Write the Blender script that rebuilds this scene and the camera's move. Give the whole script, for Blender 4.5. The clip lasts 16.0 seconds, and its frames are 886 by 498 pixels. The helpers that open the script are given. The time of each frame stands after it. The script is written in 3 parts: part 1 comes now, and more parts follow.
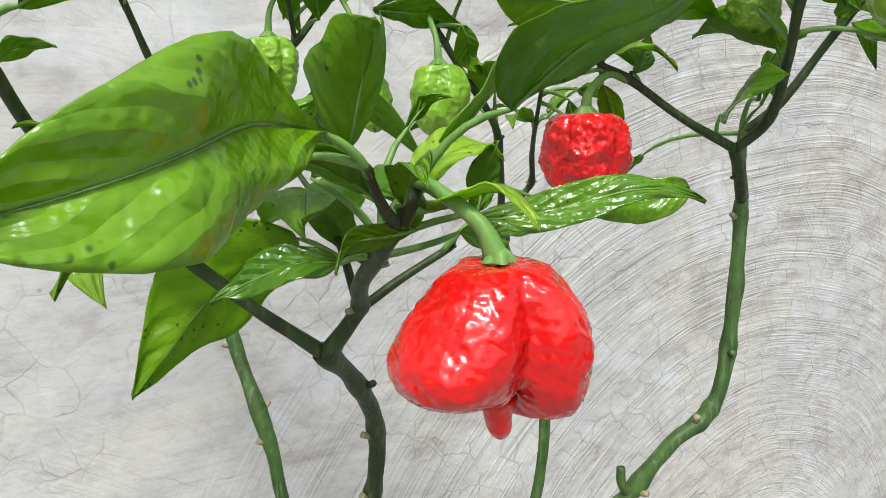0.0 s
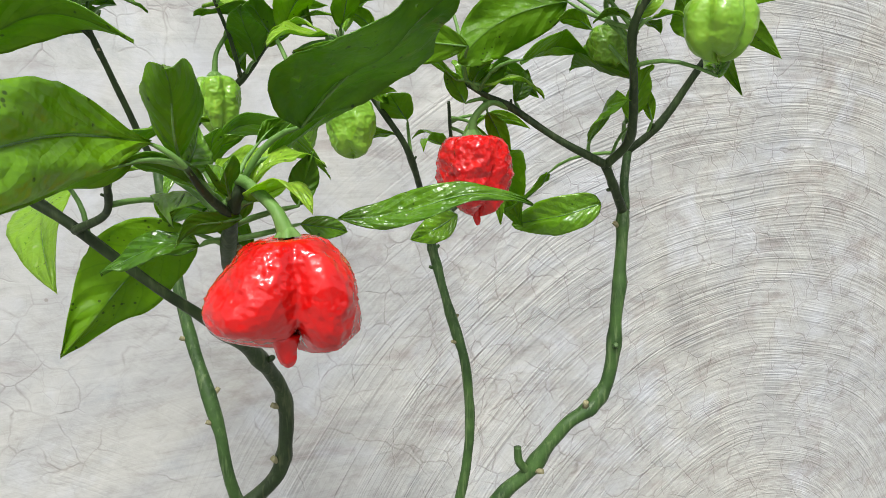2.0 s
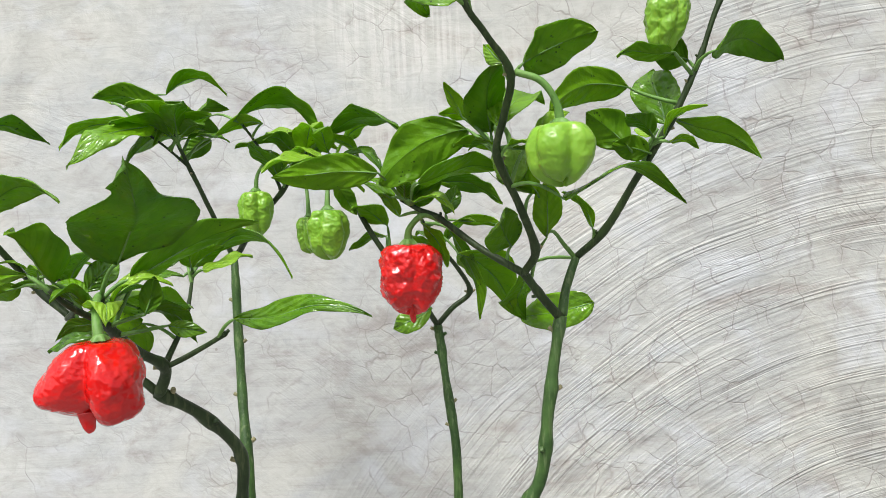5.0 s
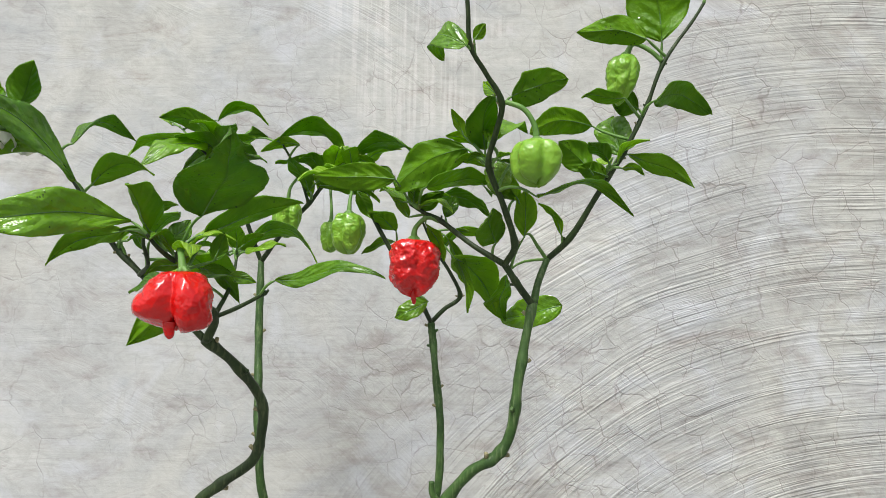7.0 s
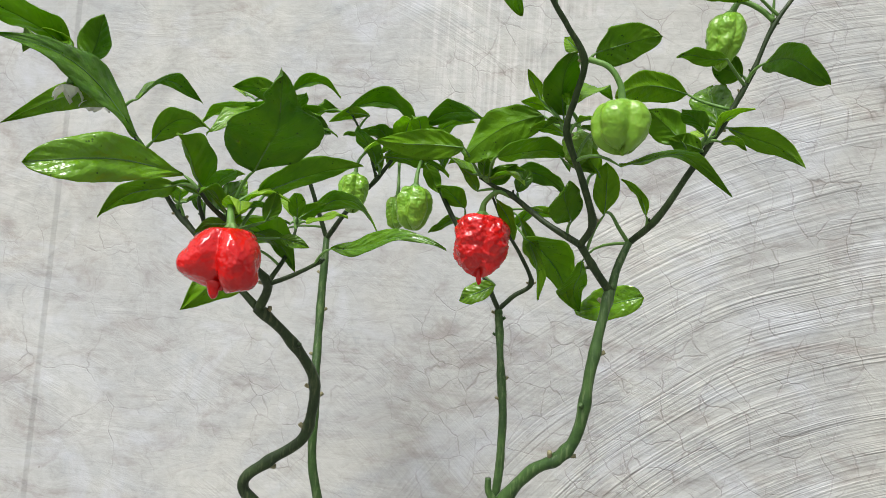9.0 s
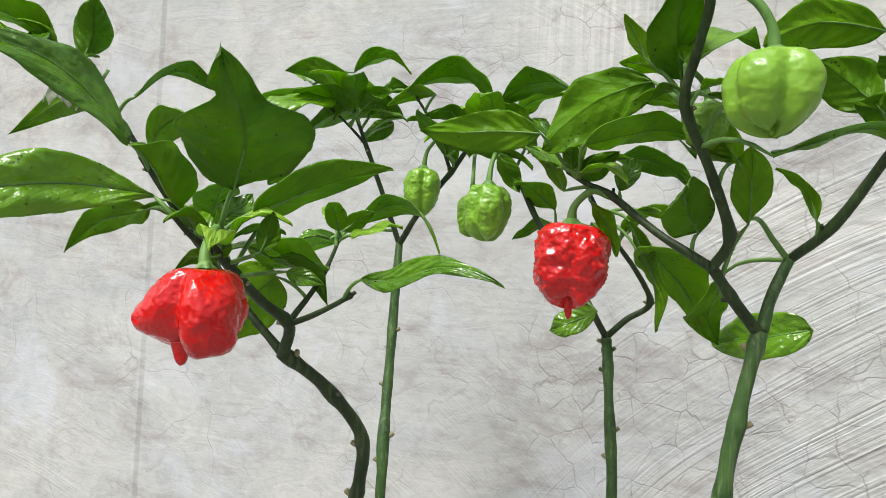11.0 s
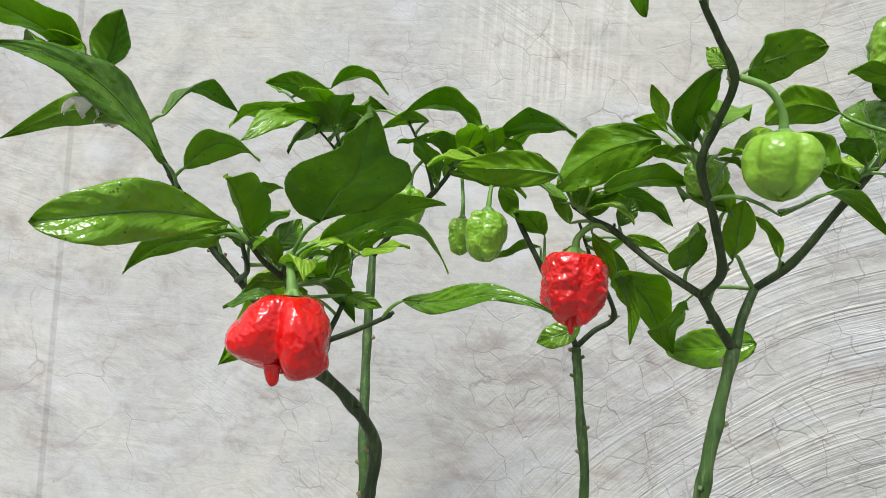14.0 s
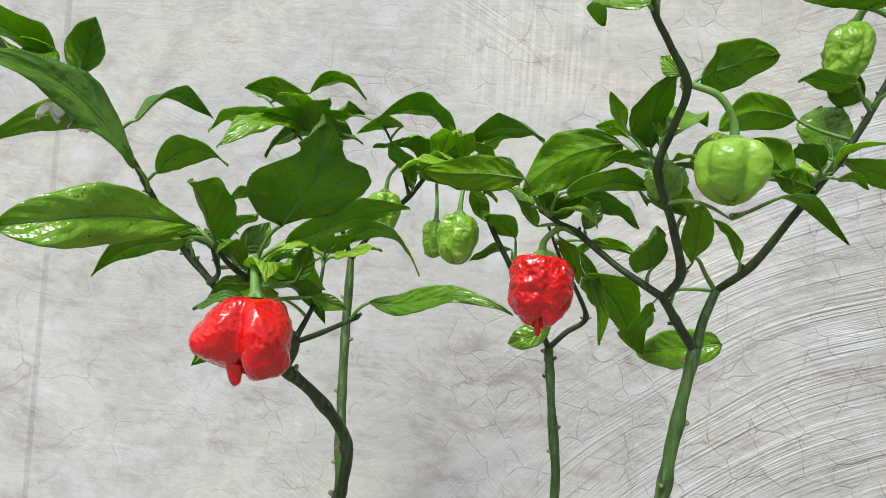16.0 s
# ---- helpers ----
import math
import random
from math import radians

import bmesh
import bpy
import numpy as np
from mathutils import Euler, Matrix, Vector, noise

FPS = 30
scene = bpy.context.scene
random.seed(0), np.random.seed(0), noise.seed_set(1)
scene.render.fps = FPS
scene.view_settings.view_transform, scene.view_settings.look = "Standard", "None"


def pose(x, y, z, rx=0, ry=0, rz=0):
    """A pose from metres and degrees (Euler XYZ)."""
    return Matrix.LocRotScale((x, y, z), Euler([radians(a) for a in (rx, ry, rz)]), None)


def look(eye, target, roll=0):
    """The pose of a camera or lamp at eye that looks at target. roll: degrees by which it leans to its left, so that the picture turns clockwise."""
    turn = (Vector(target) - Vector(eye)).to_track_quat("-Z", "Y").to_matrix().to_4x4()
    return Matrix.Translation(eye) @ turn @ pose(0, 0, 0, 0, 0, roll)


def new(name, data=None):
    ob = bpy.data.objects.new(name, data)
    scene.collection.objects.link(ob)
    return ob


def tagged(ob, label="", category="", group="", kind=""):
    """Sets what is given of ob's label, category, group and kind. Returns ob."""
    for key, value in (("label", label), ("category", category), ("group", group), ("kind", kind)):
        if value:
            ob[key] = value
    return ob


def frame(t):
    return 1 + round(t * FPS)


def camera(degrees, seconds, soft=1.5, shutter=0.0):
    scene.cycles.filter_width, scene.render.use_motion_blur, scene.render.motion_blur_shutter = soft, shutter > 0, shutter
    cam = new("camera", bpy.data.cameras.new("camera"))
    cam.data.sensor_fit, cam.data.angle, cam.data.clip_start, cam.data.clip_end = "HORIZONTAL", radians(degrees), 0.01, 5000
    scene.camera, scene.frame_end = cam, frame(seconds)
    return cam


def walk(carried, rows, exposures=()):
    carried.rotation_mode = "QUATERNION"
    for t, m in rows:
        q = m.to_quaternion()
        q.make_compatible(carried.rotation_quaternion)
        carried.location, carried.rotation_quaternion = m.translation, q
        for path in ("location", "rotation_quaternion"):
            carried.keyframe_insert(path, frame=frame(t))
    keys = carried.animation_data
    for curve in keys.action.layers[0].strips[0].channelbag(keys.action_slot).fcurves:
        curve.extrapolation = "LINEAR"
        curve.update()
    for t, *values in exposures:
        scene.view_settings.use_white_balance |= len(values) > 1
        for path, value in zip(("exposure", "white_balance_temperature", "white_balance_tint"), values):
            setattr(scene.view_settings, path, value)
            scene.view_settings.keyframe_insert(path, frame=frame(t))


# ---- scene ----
cam = camera(67.09, 16.0, soft=0.8)
PATH = [
    (0, (-0.1790, -0.2211, 0.4948), (0.2527, 0.6592, 0.2981), -1.78),
    (0.5, (-0.1676, -0.2533, 0.4924), (0.2433, 0.6429, 0.3247), -2.62),
    (1, (-0.1597, -0.2670, 0.4892), (0.2429, 0.6348, 0.3321), -2.81),
    (1.5, (-0.1562, -0.2766, 0.4858), (0.2475, 0.6259, 0.3357), -2.20),
    (2, (-0.1446, -0.2906, 0.4879), (0.2411, 0.6201, 0.3401), -2.41),
    (2.5, (-0.1173, -0.3262, 0.4735), (0.2127, 0.6122, 0.3712), -4.10),
    (3, (-0.1026, -0.3223, 0.4873), (0.1724, 0.6323, 0.3724), -3.40),
    (3.5, (-0.0807, -0.3324, 0.4854), (0.1134, 0.6440, 0.3903), -2.92),
    (4, (-0.0489, -0.3534, 0.4916), (0.0677, 0.6380, 0.4326), -2.15),
    (4.5, (-0.0062, -0.3518, 0.5056), (-0.0018, 0.6460, 0.4393), -1.59),
    (5, (0.0265, -0.3614, 0.5076), (-0.0032, 0.6370, 0.4593), -2.72),
    (7.5, (0.0227, -0.4605, 0.4455), (-0.0104, 0.5346, 0.5393), 2.63),
    (8, (0.0300, -0.4620, 0.4409), (-0.0500, 0.5291, 0.5476), 3.33),
    (8.5, (0.0304, -0.4461, 0.4383), (-0.0774, 0.5438, 0.5302), 3.81),
    (11, (0.0447, -0.3071, 0.4748), (-0.2897, 0.6353, 0.4888), 3.22),
    (11.5, (0.0670, -0.3107, 0.4765), (-0.3144, 0.6135, 0.4961), 2.65),
    (12, (0.0481, -0.3242, 0.4630), (-0.2321, 0.6348, 0.5045), 2.09),
    (12.5, (0.0002, -0.3284, 0.4818), (-0.2067, 0.6499, 0.4914), 4.10),
    (13, (-0.0253, -0.3451, 0.4812), (-0.1681, 0.6446, 0.4965), 4.81),
    (13.5, (-0.0349, -0.3477, 0.4815), (-0.1741, 0.6426, 0.4898), 5.02),
    (14, (-0.0236, -0.3565, 0.4847), (-0.1607, 0.6339, 0.5002), 4.51),
    (14.5, (-0.0198, -0.3659, 0.4834), (-0.1426, 0.6262, 0.5097), 4.66),
    (15, (-0.0193, -0.3658, 0.4851), (-0.1411, 0.6265, 0.5068), 4.92),
    (15.5, (-0.0182, -0.3609, 0.4884), (-0.1387, 0.6317, 0.5014), 4.86),
    (16, (-0.0081, -0.3615, 0.4859), (-0.1409, 0.6294, 0.5056), 4.50),
]
walk(cam, [(t, look(eye, target, roll)) for t, eye, target, roll in PATH],
     exposures=[(0, 0.33), (2, 0.27), (4, 0.35), (5, 0.36), (7.5, 0.14), (8.5, 0.14), (11, 0.26), (13, 0.27), (14.5, 0.21), (16, 0.20)])

# world and light: an overcast sky, brightest high in front of the wall
world = bpy.data.worlds.new("sky")
scene.world = world
world.use_nodes = True
wn = world.node_tree.nodes
sky = wn.new("ShaderNodeTexSky")
sky.sky_type, sky.sun_disc = 'NISHITA', False
sky.sun_elevation, sky.sun_rotation = radians(59), radians(207)
sky.air_density, sky.dust_density, sky.ozone_density = 1.0, 4.0, 1.0
wn["Background"].inputs["Strength"].default_value = 0.165
cloud = wn.new("ShaderNodeHueSaturation")
cloud.inputs["Saturation"].default_value = 0.35
world.node_tree.links.new(sky.outputs["Color"], cloud.inputs["Color"])
world.node_tree.links.new(cloud.outputs["Color"], wn["Background"].inputs["Color"])

sun_data = bpy.data.lights.new("sun", 'SUN')
sun_data.energy, sun_data.angle, sun_data.color = 3.4, radians(14), (1.0, 0.985, 0.96)
sun = new("sun", sun_data)
sun.matrix_world = look((-0.75, -1.5, 3.2), (0, 0, 0.4))


# ---------------------------------------------------------------- materials
def material(name, rough=0.5, spec=0.5):
    m = bpy.data.materials.new(name)
    m.use_nodes = True
    b = m.node_tree.nodes["Principled BSDF"]
    b.inputs["Roughness"].default_value = rough
    b.inputs["Specular IOR Level"].default_value = spec
    return m, m.node_tree.nodes, m.node_tree.links, b


def node(nodes, kind, **values):
    n = nodes.new(kind)
    for key, value in values.items():
        n.inputs[key].default_value = value
    return n


def ramp(nodes, links, fac, *stops):
    r = nodes.new("ShaderNodeValToRGB")
    el = r.color_ramp.elements
    while len(el) < len(stops):
        el.new(0.5)
    for e, (pos, col) in zip(el, stops):
        e.position, e.color = pos, (*col, 1) if len(col) == 3 else col
    links.new(fac, r.inputs["Fac"])
    return r.outputs["Color"]


def mix(nodes, links, fac, a, b, how='MIX'):
    n = nodes.new("ShaderNodeMix")
    n.data_type, n.blend_type = 'RGBA', how
    for sock, val in ((n.inputs[0], fac), (n.inputs[6], a), (n.inputs[7], b)):
        if isinstance(val, (int, float)):
            sock.default_value = val
        elif isinstance(val, tuple):
            sock.default_value = (*val, 1)
        else:
            links.new(val, sock)
    return n.outputs[2]


def arith(nodes, links, how, a, b=0.0):
    n = nodes.new("ShaderNodeMath")
    n.operation = how
    for sock, val in ((n.inputs[0], a), (n.inputs[1], b)):
        if isinstance(val, (int, float)):
            sock.default_value = val
        else:
            links.new(val, sock)
    return n.outputs[0]


def coords(nodes, links, scale=(1, 1, 1), at=(0, 0, 0), turn=(0, 0, 0), kind="Object"):
    tc, mp = nodes.new("ShaderNodeTexCoord"), nodes.new("ShaderNodeMapping")
    mp.inputs["Scale"].default_value, mp.inputs["Location"].default_value = scale, at
    mp.inputs["Rotation"].default_value = turn
    links.new(tc.outputs[kind], mp.inputs["Vector"])
    return mp.outputs["Vector"]


def noise_tex(nodes, links, vec, scale, detail=4.0, rough=0.55, distort=0.0):
    n = node(nodes, "ShaderNodeTexNoise", Scale=scale, Detail=detail, Roughness=rough, Distortion=distort)
    links.new(vec, n.inputs["Vector"])
    return n.outputs["Fac"]


def bump(nodes, links, bsdf, height, strength, distance, under=None):
    b = node(nodes, "ShaderNodeBump", Strength=strength, Distance=distance)
    links.new(height, b.inputs["Height"])
    if under is not None:
        links.new(under, b.inputs["Normal"])
    if bsdf is not None:
        links.new(b.outputs["Normal"], bsdf.inputs["Normal"])
    return b.outputs["Normal"]


def plaster():
    """Smooth grey cement render: pinkish and bluish stains, trowel arcs, hair cracks."""
    m, n, l, b = material("cement_plaster", 0.72, 0.3)
    vec = coords(n, l)
    big = noise_tex(n, l, vec, 3.2, 5, 0.6, 0.6)
    mid = noise_tex(n, l, coords(n, l, (1, 1, 2.2), (4, 0, 1)), 11, 6, 0.65, 0.8)
    fine = noise_tex(n, l, vec, 160, 4, 0.6)
    col = ramp(n, l, big, (0.26, (0.27, 0.273, 0.262)), (0.42, (0.442, 0.446, 0.416)), (0.54, (0.386, 0.396, 0.388)), (0.70, (0.506, 0.512, 0.48)))
    stain = ramp(n, l, mid, (0.33, (0.74, 0.68, 0.66)), (0.47, (1, 0.995, 0.99)), (0.58, (1.0, 1.0, 1.0)), (0.72, (0.84, 0.87, 0.91)))
    col = mix(n, l, 0.75, col, stain, 'MULTIPLY')
    mottle = noise_tex(n, l, coords(n, l, (1, 1, 1.4), (1, 2, 6)), 46, 8, 0.7, 1.2)
    col = mix(n, l, 0.8, col, ramp(n, l, mottle, (0.30, (0.80, 0.79, 0.78)), (0.50, (1, 1, 1)), (0.72, (1.12, 1.12, 1.12))), 'MULTIPLY')
    # trowel strokes: long fine scores that run round a far point, in bundles and patches
    side = n.new("ShaderNodeSeparateXYZ")
    l.new(vec, side.inputs[0])

    def strokes(cx, cz, fine_, span, off):
        v = coords(n, l, (1, 1, 1), (-cx, 0, -cz))
        sp_ = n.new("ShaderNodeSeparateXYZ")
        l.new(v, sp_.inputs[0])
        far = arith(n, l, 'SQRT', arith(n, l, 'ADD', arith(n, l, 'MULTIPLY', sp_.outputs["X"], sp_.outputs["X"]), arith(n, l, 'MULTIPLY', sp_.outputs["Z"], sp_.outputs["Z"])))
        far = arith(n, l, 'ADD', far, arith(n, l, 'MULTIPLY', noise_tex(n, l, coords(n, l, (1, 1, 1), off), 3.5, 1), 0.035))
        turn = arith(n, l, 'ARCTAN2', sp_.outputs["X"], sp_.outputs["Z"])

        def streak(scale, part, detail):
            cb = n.new("ShaderNodeCombineXYZ")
            l.new(far, cb.inputs[0])
            l.new(arith(n, l, 'MULTIPLY', turn, 1 / (scale * part)), cb.inputs[1])
            return noise_tex(n, l, cb.outputs[0], scale, detail, 0.6)
        line = streak(fine_, span, 1)
        bundle = ramp(n, l, streak(fine_ * 0.10, span * 1.3, 3), (0.40, (0.15, 0.15, 0.15)), (0.56, (1, 1, 1)))
        return line, bundle
    arcs, bundle = strokes(0.54, -0.20, 430, 0.30, (7, 3, 1))
    lowness = arith(n, l, 'MULTIPLY', arith(n, l, 'SUBTRACT', 0.50, side.outputs["Z"]), 0.75)
    swept_shade = ramp(n, l, arith(n, l, 'ADD', arith(n, l, 'ADD', arith(n, l, 'MULTIPLY', side.outputs["X"], 1.2), lowness), arith(n, l, 'MULTIPLY', big, 0.5)), (0.22, (0.03, 0.03, 0.03)), (0.66, (1, 1, 1)))
    mask = arith(n, l, 'MULTIPLY', bundle, swept_shade)
    arcs2, bundle2 = strokes(-0.95, -0.75, 360, 0.22, (1, 9, 5))
    patch2 = noise_tex(n, l, coords(n, l, (1, 1, 1.6), (1, 9, 5)), 4.5, 4, 0.6, 0.5)
    mask2 = arith(n, l, 'MULTIPLY', bundle2, ramp(n, l, patch2, (0.48, (0, 0, 0)), (0.70, (0.45, 0.45, 0.45))))
    tones = ((0.33, (0.58, 0.57, 0.56)), (0.44, (1, 1, 1)), (0.58, (1, 1, 1)), (0.68, (1.32, 1.32, 1.32)))
    # unpolished cement, a little darker and browner, with the lower right's shade toned in
    col = mix(n, l, arith(n, l, 'MULTIPLY', swept_shade, 0.7), col, mix(n, l, 1.0, col, (0.85, 0.85, 0.835), 'MULTIPLY'))
    col = mix(n, l, arith(n, l, 'MULTIPLY', mask, 0.62), col, mix(n, l, 1.0, col, ramp(n, l, arcs, *tones), 'MULTIPLY'))
    col = mix(n, l, arith(n, l, 'MULTIPLY', mask2, 0.6), col, mix(n, l, 1.0, col, ramp(n, l, arcs2, *tones), 'MULTIPLY'))
    groove = arith(n, l, 'ADD', arith(n, l, 'MULTIPLY', arcs, mask), arith(n, l, 'MULTIPLY', arcs2, mask2))
    # faint level rub marks over the whole face
    rub = noise_tex(n, l, coords(n, l, (0.03, 1, 1), (0, 0, 0), (0, 0.12, 0)), 330, 2, 0.6)
    col = mix(n, l, 0.16, col, mix(n, l, 1.0, col, ramp(n, l, rub, *tones), 'MULTIPLY'))
    # thin limewash clouds, bluish white
    wash = ramp(n, l, noise_tex(n, l, coords(n, l, (1, 1, 1.3), (5, 5, 2)), 9, 5, 0.6, 0.7), (0.52, (0, 0, 0)), (0.68, (0.55, 0.55, 0.55)))
    col = mix(n, l, wash, col, (0.50, 0.525, 0.56))
    # an old damp stain with shade painted in, and a patch brushed upright
    def blot(cx, cz, rx, rz):
        v = coords(n, l, (1 / rx, 0, 1 / rz), (-cx / rx, 0, -cz / rz))
        d = n.new("ShaderNodeVectorMath")
        d.operation = 'LENGTH'
        l.new(v, d.inputs[0])
        return arith(n, l, 'ADD', d.outputs["Value"], arith(n, l, 'MULTIPLY', arith(n, l, 'SUBTRACT', mid, 0.5), 2.2))
    damp_shade = ramp(n, l, blot(-0.05, 0.27, 0.26, 0.15), (0.35, (1, 1, 1)), (1.25, (0, 0, 0)))
    col = mix(n, l, arith(n, l, 'MULTIPLY', damp_shade, 0.35), col, mix(n, l, 1.0, col, (0.66, 0.655, 0.65), 'MULTIPLY'))
    brush = noise_tex(n, l, coords(n, l, (1, 1, 0.03)), 190, 3, 0.6)
    upright = ramp(n, l, blot(-0.02, 0.80, 0.13, 0.22), (0.5, (1, 1, 1)), (1.0, (0, 0, 0)))
    col = mix(n, l, arith(n, l, 'MULTIPLY', upright, ramp(n, l, brush, (0.45, (0, 0, 0)), (0.62, (0.40, 0.40, 0.40)))), col, (0.64, 0.63, 0.61))
    # hair cracks
    warp = node(n, "ShaderNodeTexNoise", Scale=26.0, Detail=3.0)
    l.new(vec, warp.inputs["Vector"])
    cv = mix(n, l, 0.022, vec, warp.outputs["Color"])
    def cracks(scale, width):
        v = node(n, "ShaderNodeTexVoronoi", Scale=scale)
        v.feature = 'DISTANCE_TO_EDGE'
        l.new(cv, v.inputs["Vector"])
        return ramp(n, l, v.outputs["Distance"], (0.0, (1, 1, 1)), (width, (0, 0, 0)))
    where = ramp(n, l, arith(n, l, 'ADD', noise_tex(n, l, coords(n, l, (1, 1, 1), (2, 5, 8)), 5.0, 3), arith(n, l, 'MULTIPLY', side.outputs["X"], 0.22)), (0.42, (0.05, 0.05, 0.05)), (0.56, (1, 1, 1)))
    worn = ramp(n, l, noise_tex(n, l, coords(n, l, (1, 1, 1), (9, 2, 4)), 38, 3), (0.40, (0.15, 0.15, 0.15)), (0.58, (1, 1, 1)))
    hair = arith(n, l, 'MULTIPLY', arith(n, l, 'MULTIPLY', arith(n, l, 'MAXIMUM', cracks(30, 0.030), arith(n, l, 'MULTIPLY', cracks(62, 0.040), 0.28)), where), worn)
    broad = arith(n, l, 'MULTIPLY', arith(n, l, 'MULTIPLY', cracks(9, 0.010), ramp(n, l, big, (0.46, (0, 0, 0)), (0.60, (0.8, 0.8, 0.8)))), worn)
    crack = arith(n, l, 'MAXIMUM', hair, broad)
    col = mix(n, l, arith(n, l, 'MULTIPLY', crack, 0.46), col, (0.13, 0.105, 0.09))
    # specks
    sp = node(n, "ShaderNodeTexVoronoi", Scale=34.0)
    l.new(vec, sp.inputs["Vector"])
    dots = ramp(n, l, sp.outputs["Distance"], (0.035, (1, 1, 1)), (0.06, (0, 0, 0)))
    rare = ramp(n, l, noise_tex(n, l, vec, 23, 1), (0.60, (0, 0, 0)), (0.63, (1, 1, 1)))
    col = mix(n, l, arith(n, l, 'MULTIPLY', arith(n, l, 'MULTIPLY', dots, rare), 0.55), col, (0.18, 0.15, 0.13))
    l.new(col, b.inputs["Base Color"])
    nrm = bump(n, l, None, groove, 0.7, 0.0022)
    nrm = bump(n, l, None, fine, 0.25, 0.0006, nrm)
    nrm = bump(n, l, None, mid, 0.3, 0.004, nrm)
    bump(n, l, b, arith(n, l, 'SUBTRACT', 1.0, crack), 0.4, 0.0008, nrm)
    return m


def leaf_material(name, dark, light, rough, glow, shine, vein_tint):
    """Leaf skin: quilted veins from the leaf's own map, specks, light shining through."""
    m, n, l, b = material(name, rough, shine)
    uv = n.new("ShaderNodeUVMap")
    uv.uv_map = "leaf"
    sep = n.new("ShaderNodeSeparateXYZ")
    l.new(uv.outputs["UV"], sep.inputs[0])
    across = arith(n, l, 'ABSOLUTE', arith(n, l, 'SUBTRACT', sep.outputs["Y"], 0.5))
    # side veins sweep towards the tip
    run = arith(n, l, 'SUBTRACT', arith(n, l, 'MULTIPLY', sep.outputs["X"], 6.0), arith(n, l, 'MULTIPLY', across, 4.0))
    vec = coords(n, l)
    run = arith(n, l, 'ADD', run, arith(n, l, 'MULTIPLY', noise_tex(n, l, vec, 55, 2), 1.3))
    saw = arith(n, l, 'ABSOLUTE', arith(n, l, 'SUBTRACT', arith(n, l, 'FRACT', run), 0.5))
    vein = ramp(n, l, saw, (0.0, (1, 1, 1)), (0.07, (0, 0, 0)))
    rib = ramp(n, l, across, (0.0, (1, 1, 1)), (0.030, (0, 0, 0)))
    veins = arith(n, l, 'MAXIMUM', arith(n, l, 'MULTIPLY', vein, 0.35), rib)
    info = n.new("ShaderNodeObjectInfo")
    tone = arith(n, l, 'ADD', arith(n, l, 'MULTIPLY', noise_tex(n, l, vec, 60, 5, 0.6), 0.62), arith(n, l, 'MULTIPLY', info.outputs["Random"], 0.34))
    col = ramp(n, l, tone, (0.18, dark), (0.70, light))
    col = mix(n, l, arith(n, l, 'MULTIPLY', veins, 0.55), col, vein_tint)
    sp = node(n, "ShaderNodeTexVoronoi", Scale=420.0)
    l.new(vec, sp.inputs["Vector"])
    specks = arith(n, l, 'MULTIPLY', ramp(n, l, sp.outputs["Distance"], (0.16, (1, 1, 1)), (0.27, (0, 0, 0))),
                   ramp(n, l, noise_tex(n, l, vec, 90, 2), (0.58, (0, 0, 0)), (0.62, (1, 1, 1))))
    col = mix(n, l, arith(n, l, 'MULTIPLY', specks, 0.7), col, (0.012, 0.014, 0.005))
    l.new(col, b.inputs["Base Color"])
    quilt = arith(n, l, 'SUBTRACT', arith(n, l, 'MULTIPLY', saw, 1.0), arith(n, l, 'MULTIPLY', rib, 0.5))
    nrm = bump(n, l, None, quilt, 0.55, 0.0016)
    nrm = bump(n, l, None, noise_tex(n, l, vec, 95, 3), 0.8, 0.0035, nrm)
    bump(n, l, b, noise_tex(n, l, vec, 260, 3), 0.35, 0.0008, nrm)
    tr = n.new("ShaderNodeBsdfTranslucent")
    l.new(mix(n, l, 1.0, col, (2.2, 1.95, 0.25), 'MULTIPLY'), tr.inputs["Color"])
    ms = node(n, "ShaderNodeMixShader", Fac=glow)
    l.new(b.outputs[0], ms.inputs[1])
    l.new(tr.outputs[0], ms.inputs[2])
    l.new(ms.outputs[0], n["Material Output"].inputs["Surface"])
    return m


def stem_material(name, dark, light, stripe):
    m, n, l, b = material(name, 0.50, 0.28)
    vec = coords(n, l)
    streak = noise_tex(n, l, coords(n, l, (1, 1, 0.08)), 420, 3, 0.6)
    patch = noise_tex(n, l, vec, 60, 5, 0.65)
    col = ramp(n, l, patch, (0.3, dark), (0.72, light))
    col = mix(n, l, arith(n, l, 'MULTIPLY', ramp(n, l, streak, (0.52, (0, 0, 0)), (0.68, (1, 1, 1))), 0.4), col, stripe)
    l.new(col, b.inputs["Base Color"])
    nrm = bump(n, l, None, streak, 0.4, 0.0006)
    bump(n, l, b, noise_tex(n, l, vec, 330, 3), 0.3, 0.0006, nrm)
    return m


